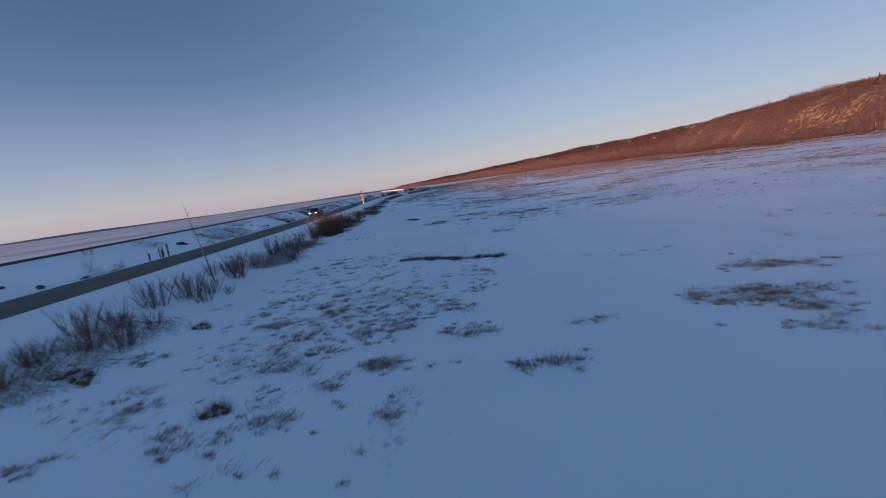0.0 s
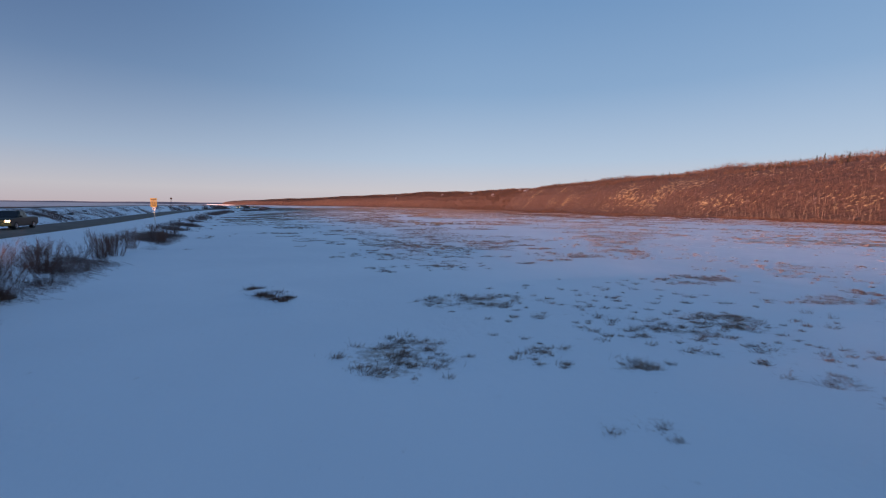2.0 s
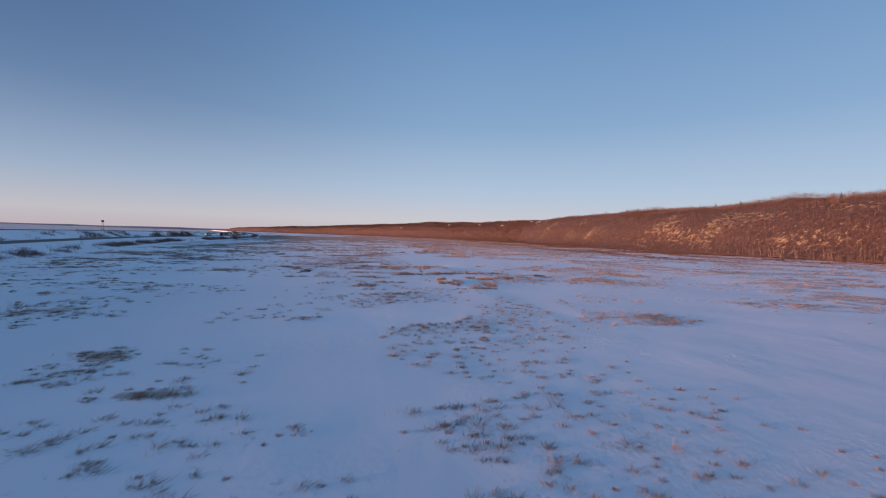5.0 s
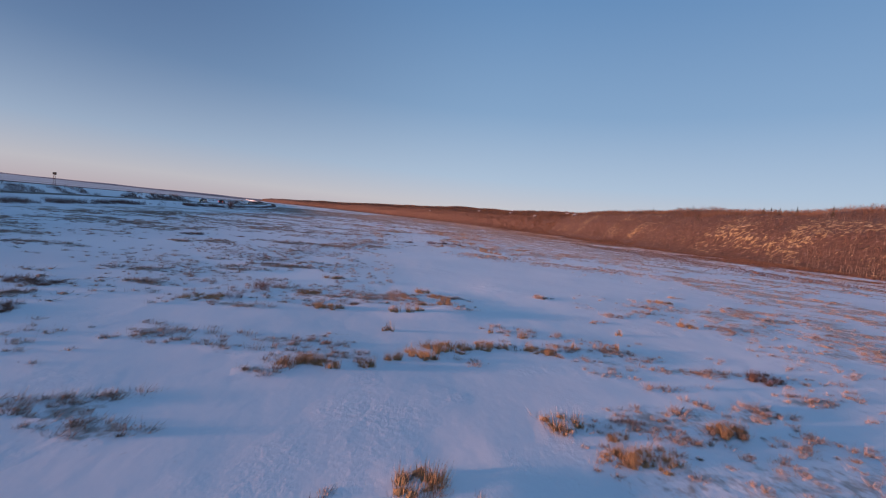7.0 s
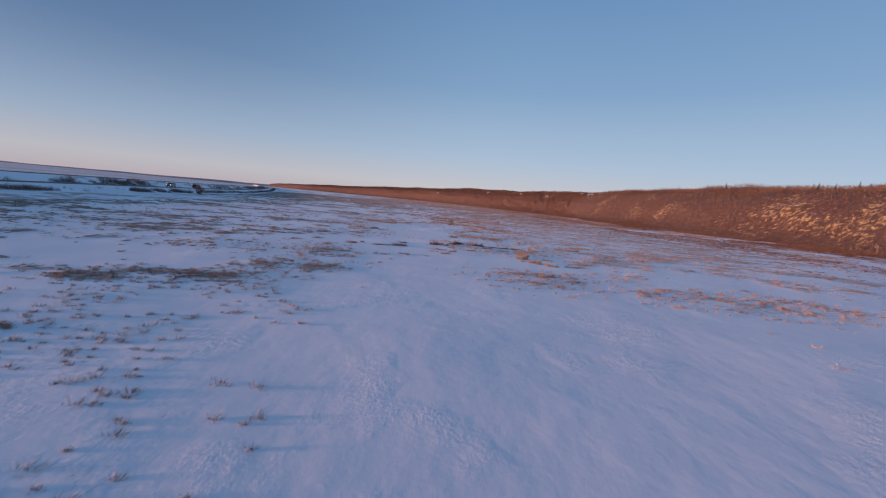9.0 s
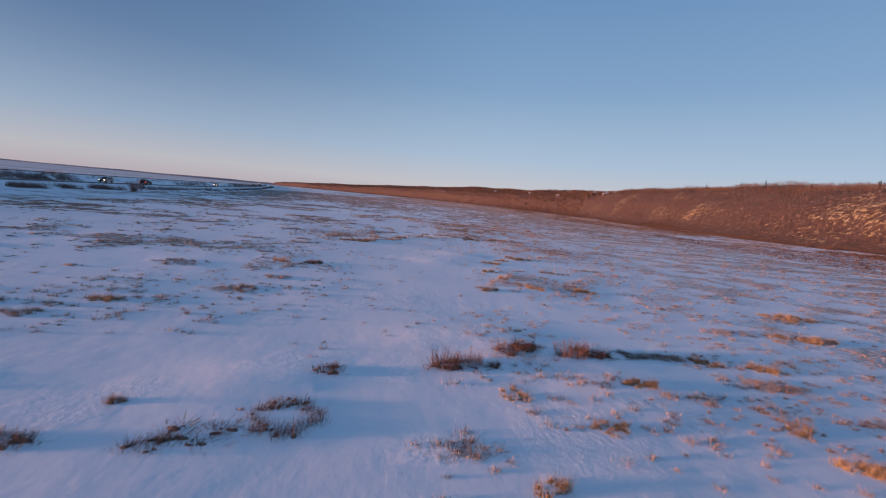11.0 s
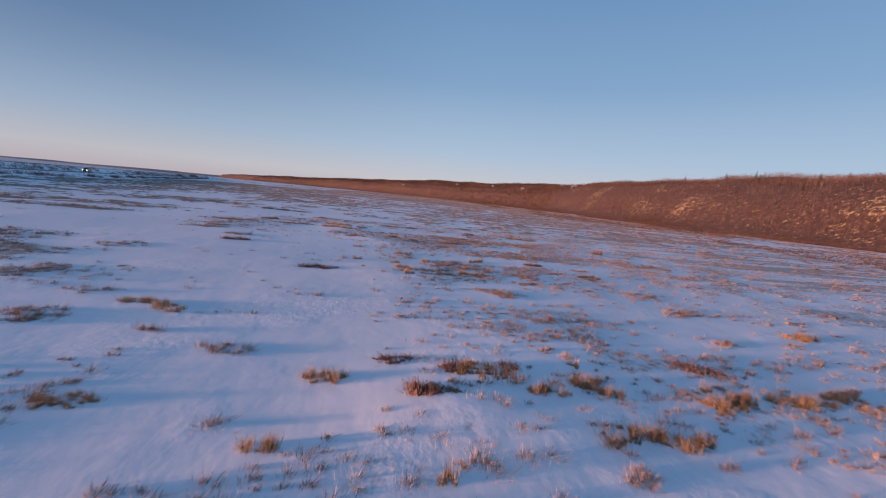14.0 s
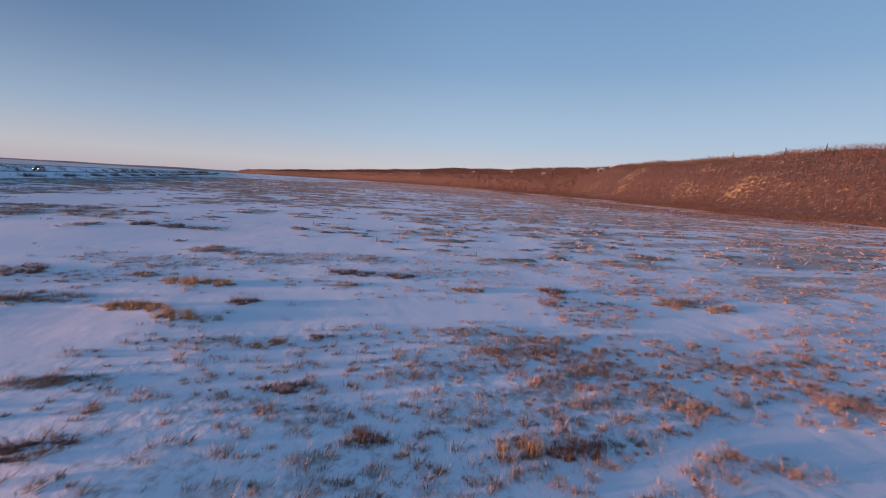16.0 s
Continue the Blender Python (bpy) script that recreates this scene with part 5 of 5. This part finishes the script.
def signal_box():
    root = thing("equipment_box", "pale equipment box on two dark timber posts by the railway", "box")
    for x in (-0.3, 0.3):
        s = Shape()
        s.box(x - 0.07, x + 0.07, -0.07, 0.07, -0.4, 2.0)
        part("post", s, TIMBER, root, bevel=0.01)
    s = Shape()
    s.box(-0.42, 0.42, -0.2, 0.2, 1.85, 2.5)
    b = part("box", s, PAINT_WHITE, root, "pale cream metal box", 0.03)
    s = Shape()
    s.box(-0.36, 0.36, -0.225, -0.205, 1.92, 2.43)
    part("door", s, PAINT_WHITE, b, "", 0.006)
    root.matrix_basis = place(bank(35.6, -6.2), 35.6, 20, 0.62, 0)
    for y, h in ((37.4, 1.5), (34.4, 1.1), (36.4, 0.9)):
        p = thing("timber_post", "dark weathered timber post in the snowy ditch", "post", "posts by the railway")
        s = Shape()
        s.tube((0, 0, -0.4), (0.03, 0, h), 0.09, 0.075, 8)
        part("pole", s, TIMBER, p)
        s = Shape()
        s.box(-0.12, 0.12, -0.1, 0.1, h, h + 0.06)
        part("cap", s, GALVANISED, p)
        p.matrix_basis = place(bank(y, -6.8), y, 0, 1.0, 0)


def white_board():
    root = thing("notice_board", "small white board on two posts beside the road", "sign")
    for x in (-0.6, 0.6):
        s = Shape()
        s.box(x - 0.05, x + 0.05, -0.05, 0.05, -0.3, 1.5)
        part("post", s, TIMBER, root)
    s = Shape()
    s.box(-0.9, 0.9, -0.08, -0.052, 1.0, 2.1)
    part("board", s, PAINT_WHITE, root, "plain white board", 0.008)
    root.matrix_basis = place(bank(186, 6.0), 186, -15, 0.35, 0)


def mast():
    root = thing("signal_mast", "dark steel lattice mast beside the railway", "mast")
    for x in (-0.5, 0.5):
        s = Shape()
        s.tube((x, 0, -0.3), (x * 0.35, 0, 5.4), 0.06, 0.05, 6)
        part("leg", s, STEEL, root)
    for k in range(5):
        a, b = 0.5 - 0.065 * k, 0.5 - 0.065 * (k + 1)
        s = Shape()
        s.tube((-a, 0, k + 0.2), (b, 0, k + 1.2), 0.035, 0.035, 4)
        part("brace", s, STEEL, root)
    s = Shape()
    s.box(-0.45, 0.45, -0.2, 0.2, 5.2, 6.0)
    part("signal_head", s, STEEL, root, "dark square signal head", 0.04)
    root.matrix_basis = place(bank(262, -19.0), 262, 15, 0.9, 0)


def stake():
    root = thing("marker_stake", "thin orange marker stake in the snow", "stake")
    s = Shape()
    s.tube((0, 0, -0.2), (0.04, 0.02, 0.85), 0.012, 0.009, 5)
    part("rod", s, STAKE, root)
    root.matrix_basis = place(-4.2, 24.4)


sign()
signal_box()
white_board()
mast()
stake()


# ---- vehicles ----
def wheel(root, x, y, r=0.39, w=0.26):
    s = Shape()
    s.tube((x - w / 2, y, r), (x + w / 2, y, r), r, r, 20)
    t = part("tyre", s, RUBBER, root, "", 0.02)
    s = Shape()
    s.tube((x - w / 2 - 0.012, y, r), (x + w / 2 + 0.012, y, r), r * 0.62, r * 0.62, 14)
    part("rim", s, CHROME, t, "dull alloy rim")


def profile(points, x0, x1, inset=0.0):
    """A side profile (y, z) drawn out across the car; the upper points may lean in."""
    s = Shape()
    n = len(points)
    left = [(x0 + (inset if k else 0), y, z) for y, z, k in points]
    right = [(x1 - (inset if k else 0), y, z) for y, z, k in points]
    s.add(left + right, [tuple(range(n)), tuple(range(2 * n - 1, n - 1, -1))] + [(i, n + i, n + (i + 1) % n, (i + 1) % n) for i in range(n)])
    return s


def vehicle(name, label, category, paint, front, pickup, group):
    """Nose towards -y."""
    root = thing(name, label, category, group)
    L = 2.8 if pickup else 2.35
    body = profile([(-L, 0.45, 0), (-L, 0.95, 0), (-L + 0.1, 1.08, 0), (-1.15, 1.18, 0), (L, 1.16, 0), (L, 0.5, 0), (L - 0.5, 0.36, 0), (-L + 0.4, 0.36, 0)], -0.97, 0.97)
    b = part("body", body, paint, root, "", 0.05)
    back = 0.75 if pickup else L - 0.15
    cab = profile([(-1.25, 1.15, 0), (-0.45, 1.82, 1), (back - 0.25, 1.84, 1), (back, 1.15, 0)], -0.9, 0.9, 0.16)
    c = part("cab", cab, paint, root, "", 0.04)
    s = Shape()
    s.add([(-0.78, -1.13, 1.235), (0.78, -1.13, 1.235), (0.66, -0.52, 1.75), (-0.66, -0.52, 1.75)], [(0, 1, 2, 3)])
    s.add([(-0.78, -1.15, 1.25), (0.78, -1.15, 1.25), (0.66, -0.54, 1.765), (-0.66, -0.54, 1.765)], [(0, 1, 2, 3)])
    part("windscreen", s, GLASS_DARK, c, "dark tinted windscreen")
    for sx in (-1, 1):
        for y0, y1 in ((-0.75, 0.0), (0.06, back - 0.28)):
            s = Shape()
            t = 0.25 if y0 < -0.5 else 0.0
            s.add([(sx * 0.895, y0, 1.24), (sx * 0.895, y1, 1.24), (sx * 0.775, y1 - 0.02, 1.74), (sx * 0.775, y0 + t, 1.74),
                   (sx * 0.915, y0, 1.24), (sx * 0.915, y1, 1.24), (sx * 0.795, y1 - 0.02, 1.74), (sx * 0.795, y0 + t, 1.74)], [(0, 1, 2, 3), (4, 5, 6, 7), (0, 1, 5, 4), (2, 3, 7, 6)])
            part("side_window", s, GLASS_DARK, c)
        s = Shape()
        s.box(sx * 1.0 - 0.1, sx * 1.0 + 0.1, -0.98, -0.88, 1.2, 1.38)
        part("mirror", s, RUBBER, c, "", 0.02)
        s = Shape()
        s.box(sx * 0.72 - 0.17, sx * 0.72 + 0.17, -L - 0.03, -L + 0.06, 0.76, 0.96)
        part("headlight", s, HEADLAMP, b, "lit headlight", 0.02)
        s = Shape()
        s.box(sx * 0.86 - 0.08, sx * 0.86 + 0.08, L - 0.04, L + 0.03, 0.75, 1.08)
        part("tail_light", s, TAILLAMP, b, "red tail light", 0.015)
        for y in (-L + 0.95, L - 1.15):
            wheel(root, sx * 0.86, y)
    s = Shape()
    s.box(-0.5, 0.5, -L - 0.025, -L + 0.05, 0.70, 0.98)
    part("grille", s, front, b, "", 0.02)
    s = Shape()
    s.box(-0.98, 0.98, -L - 0.12, -L + 0.02, 0.42, 0.66)
    part("bumper", s, front, root, "", 0.03)
    if pickup:
        s = Shape()
        s.box(-0.80, 0.80, 0.9, L - 0.1, 1.165, 1.19)
        part("bed_cover", s, RUBBER, root, "black truck bed", 0.01)
    return root


def on_road(ob, y, s, turn=0.0):
    slope = math.degrees(math.atan2(float(road_x(y + 5) - road_x(y - 5)), 10.0))
    ob.matrix_basis = pose(bank(y, s), y, 1.235, 0, 0, turn - slope)


on_road(vehicle("pickup_truck", "dark green pickup truck with lit headlights on the highway", "truck", CAR_DARK, CAR_TAN, True, "vehicles on the highway"), 86.0, -3.0)
on_road(vehicle("car", "silver car with lit headlights far along the highway", "car", CAR_SILVER, RUBBER, False, "vehicles on the highway"), 334.0, -3.0)
on_road(vehicle("car", "dark car with tail lights lit, driving away on the highway", "car", CAR_DARK, RUBBER, False, "vehicles on the highway"), 352.0, 0.2, 180)
on_road(vehicle("car", "silver car with lit headlights far along the highway", "car", CAR_SILVER, RUBBER, False, "vehicles on the highway"), 452.0, -3.0)


# ---- houses on the far hill ----
def house():
    root = thing("house", "pale house with a snowy gable roof on the wooded hill", "house", "houses on the hill")
    s = Shape()
    s.add([(-6, -4, -3), (6, -4, -3), (6, 4, -3), (-6, 4, -3), (-6, -4, 5), (6, -4, 5), (6, 4, 5), (-6, 4, 5), (-6, 0, 7.6), (6, 0, 7.6)],
          [(0, 1, 5, 4), (2, 3, 7, 6), (1, 2, 6, 9, 5), (3, 0, 4, 8, 7)])
    w = part("wall", s, HOUSE_WALL, root)
    s = Shape()
    for k in (-1, 1):
        s.add([(-6.6, k * 4.8, 4.6), (6.6, k * 4.8, 4.6), (6.6, 0, 7.75), (-6.6, 0, 7.75), (-6.6, k * 4.8, 4.95), (6.6, k * 4.8, 4.95), (6.6, 0, 8.1), (-6.6, 0, 8.1)],
              [(0, 1, 2, 3), (4, 5, 6, 7), (0, 1, 5, 4), (1, 2, 6, 5), (3, 0, 4, 7)])
    r = part("roof", s, ROOF_SNOW, root, "snow-covered gable roof")
    s = Shape()
    s.box(2.5, 3.4, -0.5, 0.4, 6.4, 9.2)
    part("chimney", s, HOUSE_WALL, r)
    for y, z in ((-2.2, 0.8), (1.0, 0.8), (-0.7, 3.4)):
        s = Shape()
        s.box(-6.08, -5.96, y - 0.7, y + 0.7, z, z + 1.5)
        part("window", s, GLASS_DARK, w, "dark window pane")
    s = Shape()
    s.box(-6.06, -5.97, 2.4, 3.4, -0.4, 1.9)
    part("door", s, TIMBER, w)
    return root


first = house()
for k, (u, y, turn, size) in enumerate([(62, 872, 10, 0.9), (70, 884, -15, 0.9), (95, 905, 20, 1.0), (120, 930, 5, 1.0), (85, 960, -10, 0.9), (150, 1010, 30, 1.1), (60, 1110, 0, 1.0), (110, 1190, 12, 1.0),
                                        (75, 1330, 25, 1.1), (130, 1450, -20, 1.1), (90, 1640, 10, 1.2), (160, 780, 0, 0.9), (50, 2050, 15, 1.3)]):
    hx, hz = hill_point(np.array(float(u)), np.array(float(y)))
    ob = first if k == 0 else copy_thing(first, pose(0, 0, 0))
    ob.matrix_basis = pose(float(hx), y, float(hz) + 0.8, 0, 0, turn) @ Matrix.Diagonal((size * 0.55, size * 0.62, size * 0.52, 1))


# ---- spruces along the ridge ----
def spruce(seed):
    r = random.Random(seed)
    root = thing("spruce_tree", "dark pointed spruce rising above the bare woods", "tree", "spruces on the ridge")
    s = Shape()
    s.tube((0, 0, -1), (0, 0, 10), 0.18, 0.03, 6)
    part("trunk", s, BARK, root)
    s = Shape()
    for k in range(16):
        z = 1.2 + k * 0.56
        for j in range(9):
            a, w = r.uniform(0, 6.283), (1.75 * (1 - k / 17) + 0.12) * r.uniform(0.6, 1.15)
            d = Vector((math.cos(a), math.sin(a), 0))
            side = Vector((-d.y, d.x, 0)) * w * 0.26
            s.add([(0, 0, z + 0.35), d * w * 0.65 + side + Vector((0, 0, z + 0.05)), d * w + Vector((0, 0, z - 0.42)), d * w * 0.65 - side + Vector((0, 0, z + 0.05))], [(0, 1, 2, 3)])
    part("crown", s, SPRUCE, root)
    return root


kinds = [spruce(k) for k in (1, 2, 3)]
for k in range(130):
    y = rnd.uniform(120, 1000) if k < 95 else rnd.uniform(1000, 2200)
    u = rnd.choice((rnd.uniform(60, 120), rnd.uniform(70, 110), rnd.uniform(45, 200)))
    hx, hz = hill_point(np.array(u), np.array(y))
    ob = kinds[k] if k < 3 else copy_thing(kinds[k % 3], pose(0, 0, 0))
    size = rnd.uniform(0.35, 0.75)
    ob.matrix_basis = pose(float(hx), y, float(hz) - 0.3, 0, 0, rnd.uniform(0, 360)) @ Matrix.Diagonal((size, size, size, 1))
